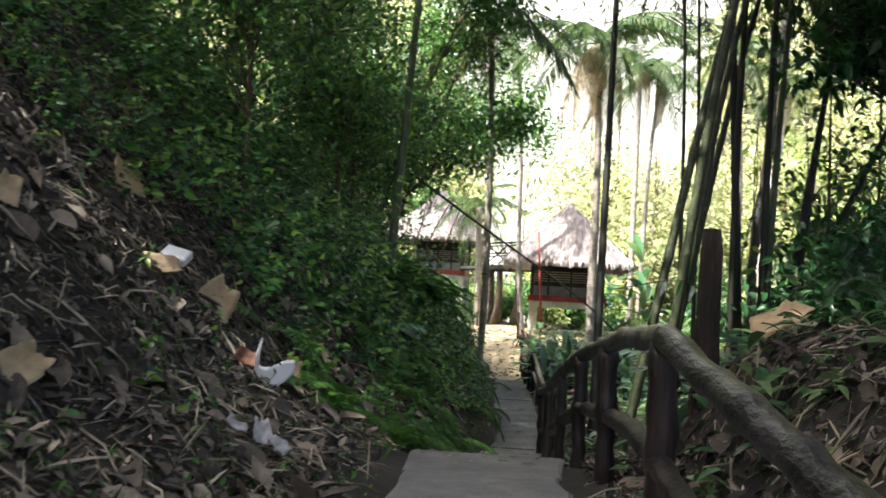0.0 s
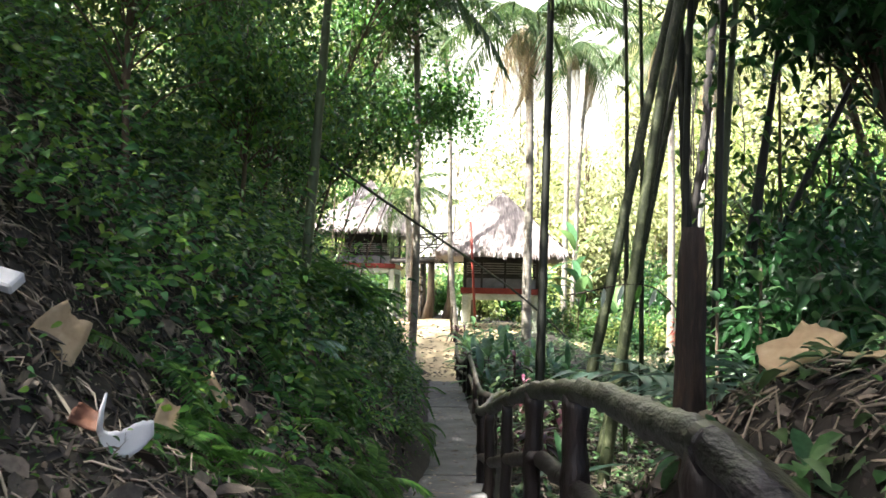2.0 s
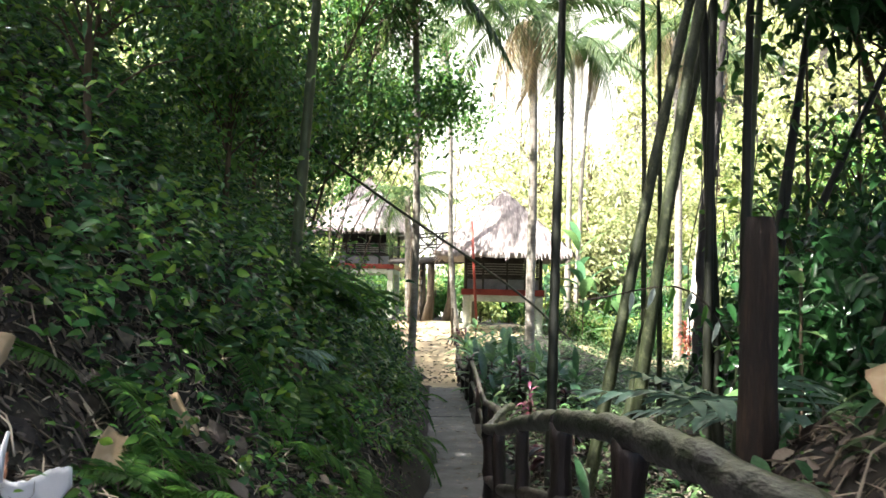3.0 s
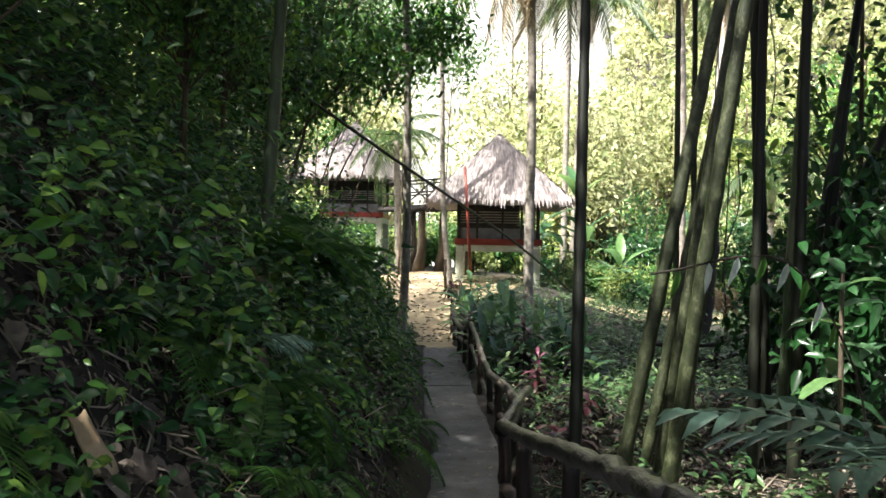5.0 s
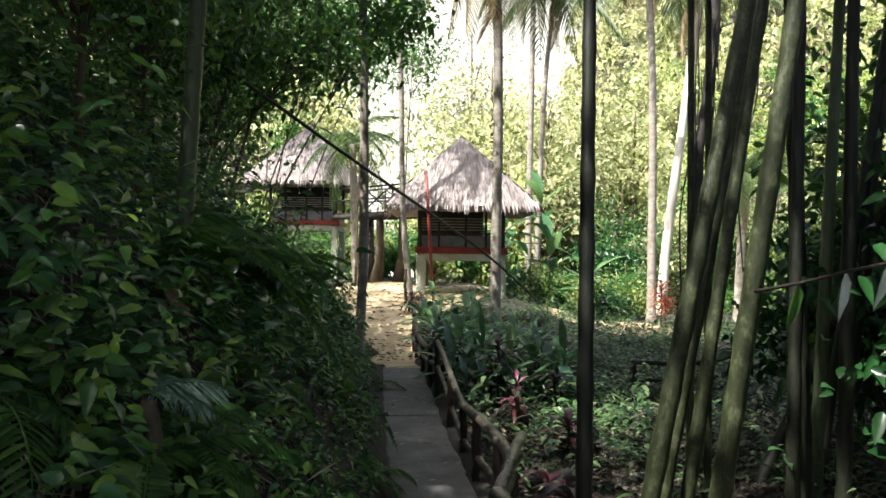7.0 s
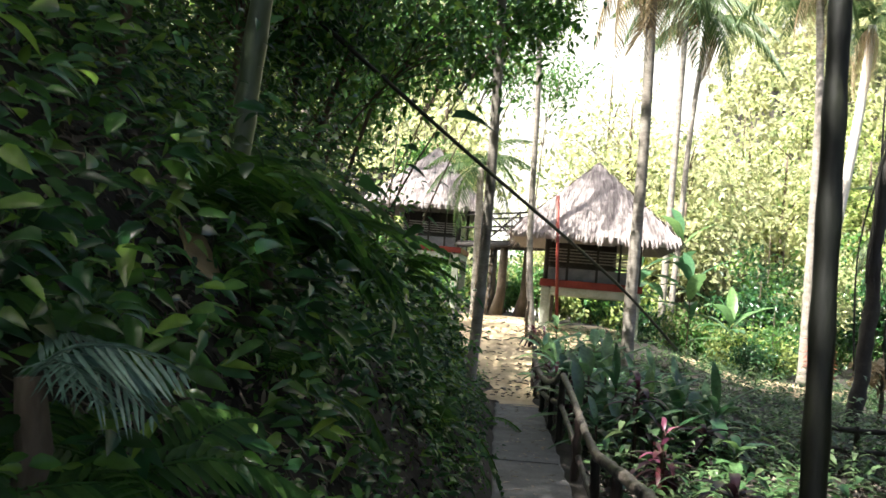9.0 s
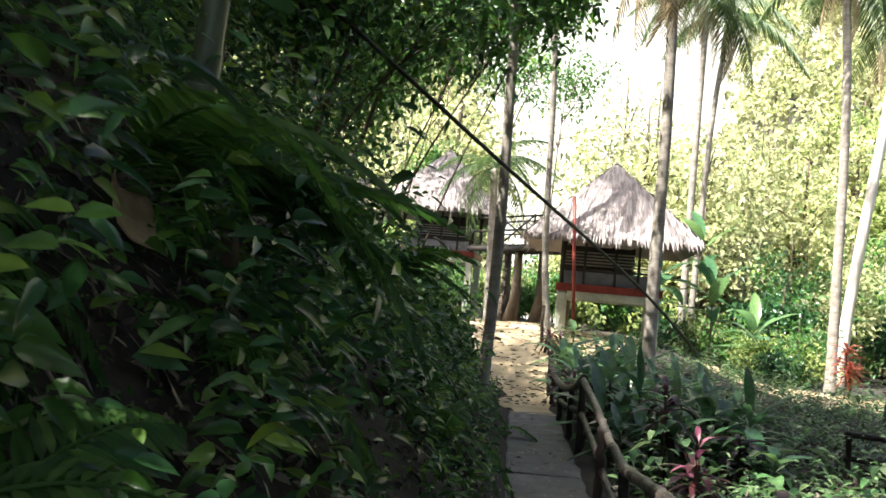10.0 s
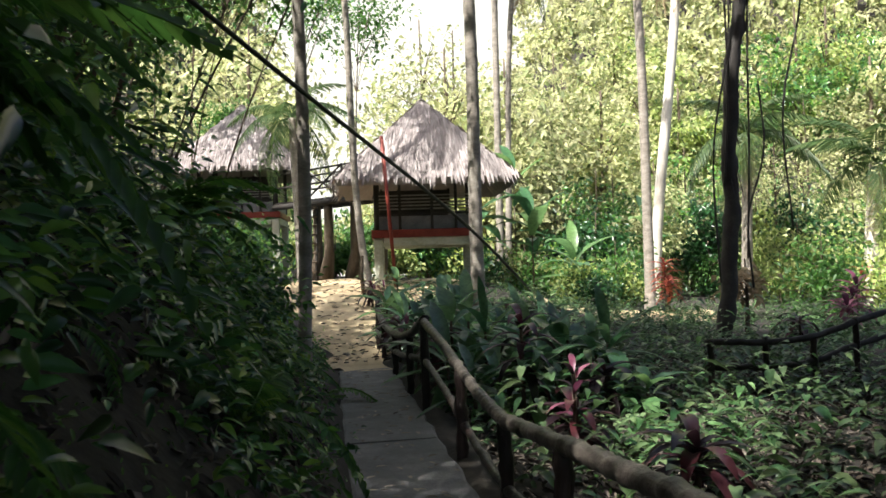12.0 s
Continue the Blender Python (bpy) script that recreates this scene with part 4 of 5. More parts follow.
for _ in range(130):
    q = dpts[rng.integers(20, len(dpts))] + rng.normal(0, 0.10, 3)
    leaves(hb, q[None], np.array([[rng.normal(0, 0.3), rng.normal(0, 0.3), -1.0]]), rand_dirs(1, 0.2), rng.uniform(0.2, 0.5), rng.uniform(0.02, 0.05), True, 0.2)
tagged(put("hanging_leaves", hb, M_HUTD, dt, "withered dark hanging leaves"), kind="stuff")
tree("vine_bush", 9.0, 24.2, 1.5, 0.5, 200, 0.2, L_DRY, "bundle of withered hanging leaves", trunk=0.05, seed=77)

# thicket behind the field and huts, sun and shade put into its leaf colours
k = 0
for i in range(46):
    y = rng.uniform(36, 58)
    x = rng.uniform(5.5, 30)
    if i % 4 == 0:
        x, y = rng.uniform(-14, 4), rng.uniform(46, 62)
    h = rng.uniform(2.0, 5.0) + max(0, y - 40) * 0.12
    k += 1
    tree("thicket_shrub", x, y, h, h * rng.uniform(0.38, 0.6), 1700, rng.uniform(0.18, 0.36), (L_SUN_PAINTED, L_DARK, L_SUN_PAINTED, L_FERN, L_FAR_HAZED, L_SUN_PAINTED, L_BANK)[i % 7], "thicket shrub from a mix of sun-bright and shade-dark leaf colours", trunk=0.07, cz=0.5, flat=0.9, seed=300 + k, group="thicket behind the field", cluster=85, tight=0.09)
for i in range(26):
    y = rng.uniform(50, 74)
    x = rng.uniform(14, 52) if i % 4 else rng.uniform(-34, -8)
    h = rng.uniform(9, 15)
    k += 1
    tree("background_tree", x, y, h, h * 0.36, 2600, 0.38, (L_SUN_PAINTED, L_FAR_HAZED, L_BANK, L_SUN_PAINTED)[i % 4], "forest tree across the clearing from a mix with sun-bright and haze-pale leaf colours", trunk=0.22, cz=0.62, flat=1.2, seed=300 + k, group="trees behind the clearing", cluster=70, tight=0.075)


# Darker leaf colours here stand in for shaded gaps in the thicket.
for i, (x, y, h) in enumerate(((11.8, 38.5, 3.2), (13.5, 41, 5.0), (16, 39, 3.8), (17.5, 43, 6.0), (19.5, 38, 4.4), (21, 45, 6.5), (14.8, 46, 5.5), (23, 40, 5.0))):
    tree("thicket_shrub", x, y, h, h * 0.42, 1500, 0.24, L_BANK if i % 2 else L_DARK, "thicket shrub in deeper green, for shaded gaps among sun-bright ones", trunk=0.06, cz=0.5, flat=1.0, seed=1400 + i, group="thicket behind the field", cluster=50, tight=0.1)


def far_woods():
    """Crowns of many leaf clumps massed over the far slope, haze paled into their colour."""
    m = 5200
    x, y = rng.uniform(-90, 130, m), rng.uniform(80, 182, m)
    out = np.abs(x - 1.2 - 0.125 * (y - 9)) - 0.075 * (y - 9) > 2
    x, y = x[out], y[out]
    m = len(x)
    c = np.stack([x, y, ground_z(x, y) + rng.gamma(3.0, 1.8, m)], -1)
    k = 36
    rad = np.repeat(rng.uniform(0.9, 2.4, m), k)[:, None]
    p = np.repeat(c, k, 0) + unit(rng.standard_normal((m * k, 3))) * rad * rng.uniform(0.5, 1, (m * k, 1)) * np.array([1, 1, 0.8])
    n = len(p)
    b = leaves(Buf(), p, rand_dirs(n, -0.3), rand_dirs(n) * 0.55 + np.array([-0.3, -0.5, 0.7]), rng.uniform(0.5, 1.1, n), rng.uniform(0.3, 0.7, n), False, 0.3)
    tagged(put("far_woods", b, L_FAR_HAZED), "woods on the far slope with haze paled into their leaf colour", "woods", kind="stuff")


far_woods()
for i, (x, y, h) in enumerate(((9, 72, 8), (15, 70, 15), (18, 74, 17), (20, 84, 18), (12, 92, 12), (22, 72, 17), (15, 60, 12), (13, 54, 9), (11.5, 48, 7), (-1, 60, 13), (25, 90, 18), (10.5, 57, 14), (12.5, 52, 12), (0, 52, 12), (9.8, 49, 7), (13, 66, 18), (7.4, 47, 4), (11.5, 70, 20))):
    tree("valley_tree", x, y, h, h * 0.33, 2200, 0.42, L_FAR_HAZED, "tree in the valley beyond the huts, haze paled into its leaf colour", trunk=0.18, cz=0.62, flat=1.1, seed=900 + i, group="trees in the valley", cluster=22)
for i in range(34):
    x, y = rng.uniform(11.5, 27), rng.uniform(25, 40)
    if i < 12:
        x, y = rng.uniform(6.8, 11.5), rng.uniform(33.5, 37)
    h = rng.uniform(1.0, 2.2)
    tree("thicket_shrub", x, y, h, h * 0.6, 1000, 0.15, (L_SUN_PAINTED, L_FERN, L_SUN_PAINTED, L_DARK)[i % 4], "low shrub at the field's edge from a mix with sun-brightened leaf colour", trunk=0.04, cz=0.5, flat=0.8, seed=950 + i, group="thicket behind the field", cluster=24)


for i in range(52):
    x, y = rng.uniform(16, 38), rng.uniform(22, 52)
    h = rng.uniform(1.6, 3.8) if i % 3 else rng.uniform(4, 8)
    tree("thicket_shrub", x, y, h, h * 0.62, 1500, 0.18, L_SUN_PAINTED if i % 3 else L_FAR_HAZED, "shrub on the rising slope, its leaf colour paled as by sun and haze", trunk=0.05, cz=0.5, flat=0.85, seed=1000 + i, group="thicket behind the field", cluster=26)


for i, (x, y, h) in enumerate(((-3.5, 45, 2.6), (-1.8, 46, 3.0), (-0.4, 45, 2.2), (1.0, 45.5, 2.6), (2.2, 44.5, 2.4), (3.3, 45.5, 2.8), (4.6, 44.5, 2.3), (5.8, 45.5, 2.6), (7.0, 44.5, 2.8), (3.0, 41.5, 1.6), (4.8, 39.5, 1.4), (6.2, 40.5, 1.8), (-1.0, 49, 9.0))):
    tree("valley_shrub", x, y, h, h * 0.5 if h < 4 else 2.0, 1100, 0.22, (L_FERN, L_SUN_PAINTED, L_BANK)[i % 3], "leafy shrub on the brink behind the huts", trunk=0.05, cz=0.55 if h < 4 else 0.75, flat=0.85, seed=1300 + i, group="shrubs behind the huts", cluster=40, tight=0.11)


# ---- undergrowth on the bank ----
def scatter(n, xr, yr, keep):
    x = rng.uniform(*xr, n)
    y = rng.uniform(*yr, n)
    m = rng.uniform(0, 1, n) < keep(x, y)
    return x[m], y[m]


def left_of(x, y):
    return path_x(y) - half_w(y) - x


def right_of(x, y):
    return x - path_x(y) - half_w(y)


def bank_cover():
    def keep(x, y):
        u = left_of(x, y)
        d = smooth(0.12, 0.4, u) * smooth(6.2, 8.4, y + 0.9 * np.minimum(u, 3) - 0.9) * (1 - smooth(4.5, 7, u) * 0.7)
        d = d * smooth(0.3, 0.6, np.hypot(x + 1.5, (y - 5.7) * 0.7)) * smooth(0.2, 0.4, np.hypot(x + 1.72, y - 5.25))
        return np.maximum(d, 0.05 * smooth(0.3, 0.8, u)) * (0.25 + 0.75 * smooth(-0.4, 0.4, wave(x, y, 2.6, 0.9)))
    # small plants: each a short stem with a tuft of leaves
    x, y = scatter(21000, (-6.5, 2.2), (2.5, 25), keep)
    g = gp(x, y)
    nrm = ground_n(x, y)
    u = left_of(x, y)
    n = len(x)
    h = rng.gamma(2.2, 0.15, n) * (0.5 + smooth(0.3, 1.6, u))
    lean = unit(nrm + np.array([0.1, 0, 0.9]) + rng.normal(0, 0.3, (n, 3)))
    for part, mat, sel in (("bank_undergrowth", L_BANK, rng.uniform(0, 1, n) < 0.72), ("dark_undergrowth", L_DARK, None)):
        if sel is None:
            sel = ~last
        last = sel
        gi, hi_, li, ni = g[sel], h[sel], lean[sel], nrm[sel]
        b = Buf()
        m = 7
        for j in range(m):
            f = 0.35 + 0.65 * (j + 1) / m
            base = gi + li * (hi_ * f)[:, None]
            ang = j * 2.4 + rng.uniform(0, 6.28, len(gi))
            d = np.stack([np.cos(ang), np.sin(ang), rng.uniform(-0.3, 0.35, len(gi))], -1) + ni * 0.35
            out = unit(ni * 0.45 + np.array([0.4, -0.6, 0.55]) + rng.normal(0, 0.6, (len(gi), 3)))
            d = d - out * (d * out).sum(1, keepdims=True) * 0.8
            yl = smooth(8.5, 10.5, y[sel])
            size = (0.055 + np.minimum(rng.gamma(2.0, 0.024, len(gi)), 0.08)) * (0.6 + 0.4 * smooth(5.5, 7.5, y[sel])) * (1 + 0.2 * yl) * (1.15 - 0.3 * f) * (0.65 + 0.35 * smooth(0.2, 1.2, u[sel]))
            leaves(b, base, d, out, size, size * rng.uniform(0.34, 0.6, len(gi)) * (1 - 0.3 * yl), 2, 0.35)
        tagged(put(part, b, mat), "dense small-leaved green undergrowth covering the bank", "undergrowth", kind="stuff")


bank_cover()


def moss_cover():
    """Tiny creeping plants and moss sprigs near the foot of the bank."""
    def keep(x, y):
        u, v = left_of(x, y), right_of(x, y)
        return np.maximum(smooth(0.02, 0.15, u) * (1 - smooth(0.8, 2.2, u)), 0.5 * smooth(0.3, 0.8, v) * (1 - smooth(1.5, 3, v))) * (0.2 + 0.8 * smooth(-0.2, 0.5, wave(x, y, 3.1, 0.2)))
    x, y = scatter(70000, (-3, 4), (1.5, 21), keep)
    n = len(x)
    nr = ground_n(x, y)
    d = rng.standard_normal((n, 3)) + nr * 0.7
    s = rng.uniform(0.018, 0.055, n)
    b = leaves(Buf(), gp(x, y, 0.015), d, nr + rng.normal(0, 0.3, (n, 3)), s, s * rng.uniform(0.3, 0.6, n), True, 0.2, 0.2)
    tagged(put("creeping_cover", b, L_FERN), "tiny yellow-green creeping plants on the soil", "undergrowth", kind="stuff")


moss_cover()


def litter():
    def keep(x, y):
        u, v = left_of(x, y), right_of(x, y)
        a = smooth(0.05, 0.4, u) * (1 - smooth(3.5, 6, u)) * (1 - 0.7 * smooth(8, 12, y))
        c = smooth(0.1, 0.5, v) * (1 - smooth(5, 9, v)) * (1 - 0.6 * smooth(12, 20, y))
        return np.maximum(a, c)
    x, y = scatter(130000, (-4.5, 8), (0.5, 22), keep)
    n = len(x)
    nr = ground_n(x, y)
    d = rng.standard_normal((n, 3))
    d -= nr * (d * nr).sum(1, keepdims=True) * 0.85
    s = np.minimum(rng.gamma(2.2, 0.022, n) + 0.025, 0.10)
    d = d + nr * rng.uniform(0, 0.4, n)[:, None]
    b = leaves(Buf(), gp(x, y, 0.01), d, nr + rng.normal(0, 0.5, (n, 3)), s, s * rng.uniform(0.2, 0.55, n), True, rng.uniform(-0.3, 0.6, n)[:, None], 0.4)
    tagged(put("leaf_litter", b, M_LITTER), "brown dead leaves strewn over the soil", "leaf litter", kind="stuff")
    x, y = scatter(20000, (-4, 5), (0.5, 12), keep)
    n = len(x)
    nr = ground_n(x, y)
    d = rng.standard_normal((n, 3))
    d -= nr * (d * nr).sum(1, keepdims=True) * 0.8
    b = leaves(Buf(), gp(x, y, 0.015), d, nr + rng.normal(0, 0.4, (n, 3)), rng.gamma(2.5, 0.05, n) + 0.05, rng.uniform(0.004, 0.02, n), True, 0.1, 0.2)
    tagged(put("dry_blades", b, M_STRAW), "pale dry bamboo sheaths and blades on the slope", "leaf litter", kind="stuff")
    # large curled dead leaves
    x, y = scatter(2600, (-4, 4.0), (1.5, 9.5), lambda x, y: keep(x, y) * np.where(x < path_x(y), 0.55 * (1 - smooth(7.5, 9.5, y)), 0.3))
    n = len(x)
    nr = ground_n(x, y)
    d = rng.standard_normal((n, 3))
    d -= nr * (d * nr).sum(1, keepdims=True) * 0.9
    s = rng.uniform(0.09, 0.24, n)
    b = leaves(Buf(), gp(x, y, 0.03), d, nr + np.array([0.1, -0.35, 0]) + rng.normal(0, 0.35, (n, 3)), s, s * rng.uniform(0.3, 0.6, n), 2, rng.uniform(-0.3, 0.4, n)[:, None], 0.3)
    tagged(put("dead_leaves", b, M_DEADL), "large curled grey-brown dead leaves on the slope", "leaf litter", kind="stuff")
    # broken twigs
    x, y = scatter(2600, (-4, 4.5), (1.0, 11), keep)
    tb = Buf()
    for px, py in zip(x, y):
        g = gp(np.array([px]), np.array([py]), 0.025)[0]
        nr1 = ground_n(np.array([px]), np.array([py]))[0]
        d = rng.standard_normal(3)
        d = unit(d - nr1 * (d @ nr1) * 0.9) * rng.uniform(0.08, 0.35)
        tube(tb, [g - d * 0.5, g + nr1 * 0.02 + 0.02 * rng.standard_normal(3), g + d * 0.5], [0.006, 0.005, 0.003], 4, cap=False)
    tagged(put("twig_litter", tb, M_STRAW), "broken brown twigs lying on the slope", "leaf_spray", kind="stuff")
    # dry leaves on the pale earth
    n = 700
    y = rng.uniform(22, 35, n)
    x = path_x(y) + rng.uniform(-1, 2.4, n) * np.interp(y, [22, 28, 35], [0.4, 1.0, 1.8])
    s = rng.uniform(0.06, 0.16, n)
    zz = np.maximum(ground_z(x, y) + 0.03, np.where(np.abs(x - path_x(y)) < half_w(y) + 0.1, path_z(y) + 0.015, -9))
    b = leaves(Buf(), np.stack([x, y, zz], -1), rng.standard_normal((n, 3)) * np.array([1, 1, 0.1]), np.tile([0, 0, 1.0], (n, 1)), s, s * 0.45, True, 0.0, 0.25)
    tagged(put("clearing_leaves", b, M_LITTER), "dry leaves scattered over the pale earth", "leaf litter", kind="stuff")
    # leaves fallen on the concrete
    n = 360
    y = rng.uniform(5, 21, n)
    x = path_x(y) + rng.uniform(-0.9, 0.9, n) * half_w(y)
    d = rng.standard_normal((n, 3)) * np.array([1, 1, 0.05])
    s = rng.uniform(0.04, 0.10, n)
    zz = np.where(y > 10.4, -0.284, path_z(y) + 0.05)
    b = leaves(Buf(), np.stack([x, y, zz], -1), d, np.tile([0, 0, 1.0], (n, 1)), s, s * 0.4, True, 0.0, 0.15)
    tagged(put("fallen_leaves", b, M_STRAW), "dry leaves scattered on the concrete path", "leaf litter", kind="stuff")


litter()


def field_cover():
    def keep(x, y):
        v = right_of(x, y)
        return smooth(0.08, 0.4, v) * (0.3 + 0.7 * smooth(-0.4, 0.5, wave(x, y, 1.6, 2.2))) * np.maximum(smooth(3.5, 9, y), 0.6 * smooth(1.0, 2.5, y) * (1 - smooth(6, 8, y))) * (0.5 + 0.3 * smooth(12, 16, y)) * (1 - 0.6 * smooth(26, 32, y))
    x, y = scatter(20000, (0.8, 17), (2, 33), keep)
    n = len(x)
    g = gp(x, y)
    h = rng.gamma(2.0, 0.10, n) * (0.55 + 0.7 * smooth(7, 13, y))
    b = Buf()
    for j in range(6):
        f = (j + 1) / 6
        base = g + np.stack([rng.normal(0, 0.04, n), rng.normal(0, 0.04, n), h * f], -1)
        ang = j * 2.4 + rng.uniform(0, 6.28, n)
        d = np.stack([np.cos(ang), np.sin(ang), rng.uniform(-0.2, 0.5, n)], -1)
        s = rng.uniform(0.06, 0.2, n)
        leaves(b, base, d, np.tile([0, 0, 1.0], (n, 1)) + rng.normal(0, 0.2, (n, 3)), s, s * rng.uniform(0.26, 0.48, n), 2, 0.4)
    tagged(put("field_undergrowth", b, L_FIELD), "low broad-leaved green plants covering the flat ground", "undergrowth", kind="stuff")


field_cover()


# ---- single plants ----
FERN = [frond(0.9, 26, 0.17, 0.032, d, r, 0.25).mesh("fern_frond") for d, r in ((0.35, 0.5), (0.6, 0.6), (0.45, 0.3))]
PALMETTE = [frond(0.8, 14, 0.42, 0.03, 0.5, 0.5, 0.5).mesh("palm_seedling_frond")]
for me in FERN:
    me.materials.append(L_FERN)
for me in PALMETTE:
    me.materials.append(L_BLUE)


def fern(x, y, size, nf, seed, meshes=FERN, label="arching green fern on the bank", lift=0.0, name="fern", toward=None):
    r = np.random.default_rng(seed)
    t = thing(name, label, "fern", pose(x, y, float(ground_z(x, y)) + lift), group="ferns on the bank")
    nr = Vector(ground_n(np.array([x]), np.array([y]))[0])
    tilt = Vector((0, 0, 1)).rotation_difference((nr + Vector((0, 0, 0.6))).normalized()).to_matrix().to_4x4()
    if lift > 0.3:
        put("stem", tube(Buf(), [(0, 0, -lift - 0.1), (0.02, 0.01, -lift * 0.5), (0, 0, 0)], [0.05, 0.04, 0.035], 8, 0.08), M_BARK, t)
    for i in range(nf):
        a = i * 360 / nf + r.uniform(-20, 20) if toward is None else toward + r.uniform(-55, 55)
        s = size * r.uniform(0.75, 1.15)
        put("frond", meshes[i % len(meshes)], L_FERN, t, m=tilt @ pose(0, 0, 0, 0, 0, a) @ pose(0, 0, 0, r.uniform(0, 35) + (22 if toward is not None else 0), 0, 0) @ Matrix.Diagonal((s, s, s, 1)))
    return t


for i in range(46):
    y = rng.uniform(6.0, 20.0)
    u = rng.uniform(0.12, 1.5)
    x = float(path_x(y) - half_w(y) - u)
    fern(x, y, rng.uniform(0.45, 0.95), int(rng.integers(5, 8)), 400 + i)
for i in range(18):
    y = rng.uniform(5.8, 9.5)
    u = rng.uniform(0.15, 1.1)
    fern(float(path_x(y) - half_w(y) - u), y, rng.uniform(0.35, 0.7), int(rng.integers(5, 8)), 440 + i)
fern(-0.45, 9.3, 0.38, 6, 480, PALMETTE, "blue-green palm seedling on the bank", lift=0.32, name="palm_seedling", toward=-70)
fern(-1.0, 11.8, 1.5, 6, 482, label="large fern arching out from the bank", toward=-60)
fern(-0.5, 11.9, 1.2, 9, 483, label="tree fern with broad fronds arching from the bank", lift=0.32, toward=-85)
fern(-0.3, 17.0, 1.3, 8, 484, label="large fern arching over the path's edge", lift=0.15, toward=-80)
fern(-0.85, 11.5, 1.3, 7, 486, label="large fern with long fronds arching over the path", lift=0.12, toward=-92)
fern(-0.2, 11.4, 0.9, 6, 485, label="bright fern low on the bank")


def blade_mesh(name, ln, wd, arch, mat, fold=0.25, wave_=0.0):
    """One strap or paddle leaf along +y with a midrib fold and an arching tip."""
    b = Buf()
    k = 9
    s = np.linspace(0, 1, k)
    w = wd * np.clip(np.sin(np.clip(s * 0.93 + 0.06, 0, 1) * math.pi), 0.04, 1) ** 0.75
    y = ln * np.sin(s * arch) / arch
    z = ln * (0.0 - (1 - np.cos(s * arch)) / arch)
    L = np.stack([-w / 2, y, z + w * fold + wave_ * np.sin(s * 17)], -1)
    C = np.stack([0 * s, y, z], -1)
    R = np.stack([w / 2, y, z + w * fold - wave_ * np.sin(s * 15)], -1)
    i = np.arange(k - 1)
    b.add(np.concatenate([L, C, R]), [np.concatenate([np.stack([i, k + i, k + i + 1, i + 1], -1), np.stack([k + i, 2 * k + i, 2 * k + i + 1, k + i + 1], -1)])])
    me = b.mesh(name)
    me.materials.append(mat)
    return me


RED_LEAF = blade_mesh("red_leaf", 0.40, 0.075, 1.5, L_RED)
ORANGE_LEAF = blade_mesh("orange_leaf", 0.5, 0.10, 1.3, L_ORANGE)
PINK_LEAF = blade_mesh("pink_leaf", 0.5, 0.10, 1.3, L_PINK)
BROAD = [blade_mesh("paddle_leaf", 0.55, 0.2, a, L_BROAD, 0.18, 0.008) for a in (0.6, 1.1)]
LONG = [blade_mesh("long_leaf", 1.0, 0.17, a, L_BROAD, 0.2, 0.006) for a in (0.5, 1.0)]
BANANA = [blade_mesh("banana_leaf", 1.7, 0.42, a, L_BROAD, 0.15, 0.02) for a in (0.7, 1.4)]


def rosette(name, x, y, h, leaf_meshes, n, label, category, seed, size=1.0, tiers=2, pitch=(10, 60), group=""):
    """Upright stem with leaves spiralling round its upper part."""
    r = np.random.default_rng(seed)
    z = float(ground_z(x, y))
    t = thing(name, label, category, pose(x, y, z), group=group)
    put("stem", tube(Buf(), [(0, 0, -0.05), (0.01, 0.01, h * 0.5), (0, 0, h)], [0.022, 0.018, 0.014], 6), M_BARK, t)
    for i in range(n):
        f = 1 - (i / n) * 0.55
        s = size * r.uniform(0.75, 1.15)
        p = pitch[0] + (pitch[1] - pitch[0]) * (1 - i / n) + r.uniform(-12, 12)
        put("leaf", leaf_meshes[i % len(leaf_meshes)], L_BROAD, t, m=pose(0, 0, h * f) @ pose(0, 0, 0, 0, 0, i * 137.5 + r.uniform(-15, 15)) @ pose(0, 0, 0, p, 0, 0) @ Matrix.Diagonal((s, s, s, 1)))
    return t


CORD = "dark red cordyline with strap leaves among green plants"
for i, (x, y, h) in enumerate(((2.74, 17.26, 0.95), (2.66, 15.7, 0.35), (2.36, 22.0, 0.55), (2.31, 13.0, 0.12), (2.7, 28.0, 0.45), (2.9, 14.4, 0.3), (3.6, 17.5, 0.4), (2.3, 19.0, 0.6), (8.6, 22.0, 0.4), (3.0, 25.0, 0.5), (2.2, 12.0, 0.3))):
    rosette("cordyline", x, y, h, [RED_LEAF], 22, CORD, "plant", 500 + i, 1.15, pitch=(-5, 48), group="red cordylines")
for i, (x, y, h) in enumerate(((10.7, 31.0, 1.3), (11.0, 31.4, 0.8), (15.0, 29.0, 1.0))):
    rosette("cordyline", x, y, h, [ORANGE_LEAF], 34, "orange-red cordyline lit by the sun", "plant", 520 + i, 1.0, group="orange cordylines")
for i, (x, y, h) in enumerate(((2.60, 15.55, 0.62), (2.72, 17.2, 0.9), (2.45, 21.9, 0.5), (2.9, 27.6, 0.5))):
    rosette("cordyline", x, y, h, [PINK_LEAF, RED_LEAF], 9, "crimson and pink young leaves of a cordyline", "plant", 540 + i, 0.55, pitch=(25, 75), group="red cordylines")
for i, (x, y, h) in enumerate(((11.0, 24.0, 0.7), (11.4, 24.4, 0.9), (10.6, 23.6, 0.5))):
    rosette("cordyline", x, y, h, [PINK_LEAF], 18, "pinkish purple cordyline in the field", "plant", 530 + i, group="pink cordylines")
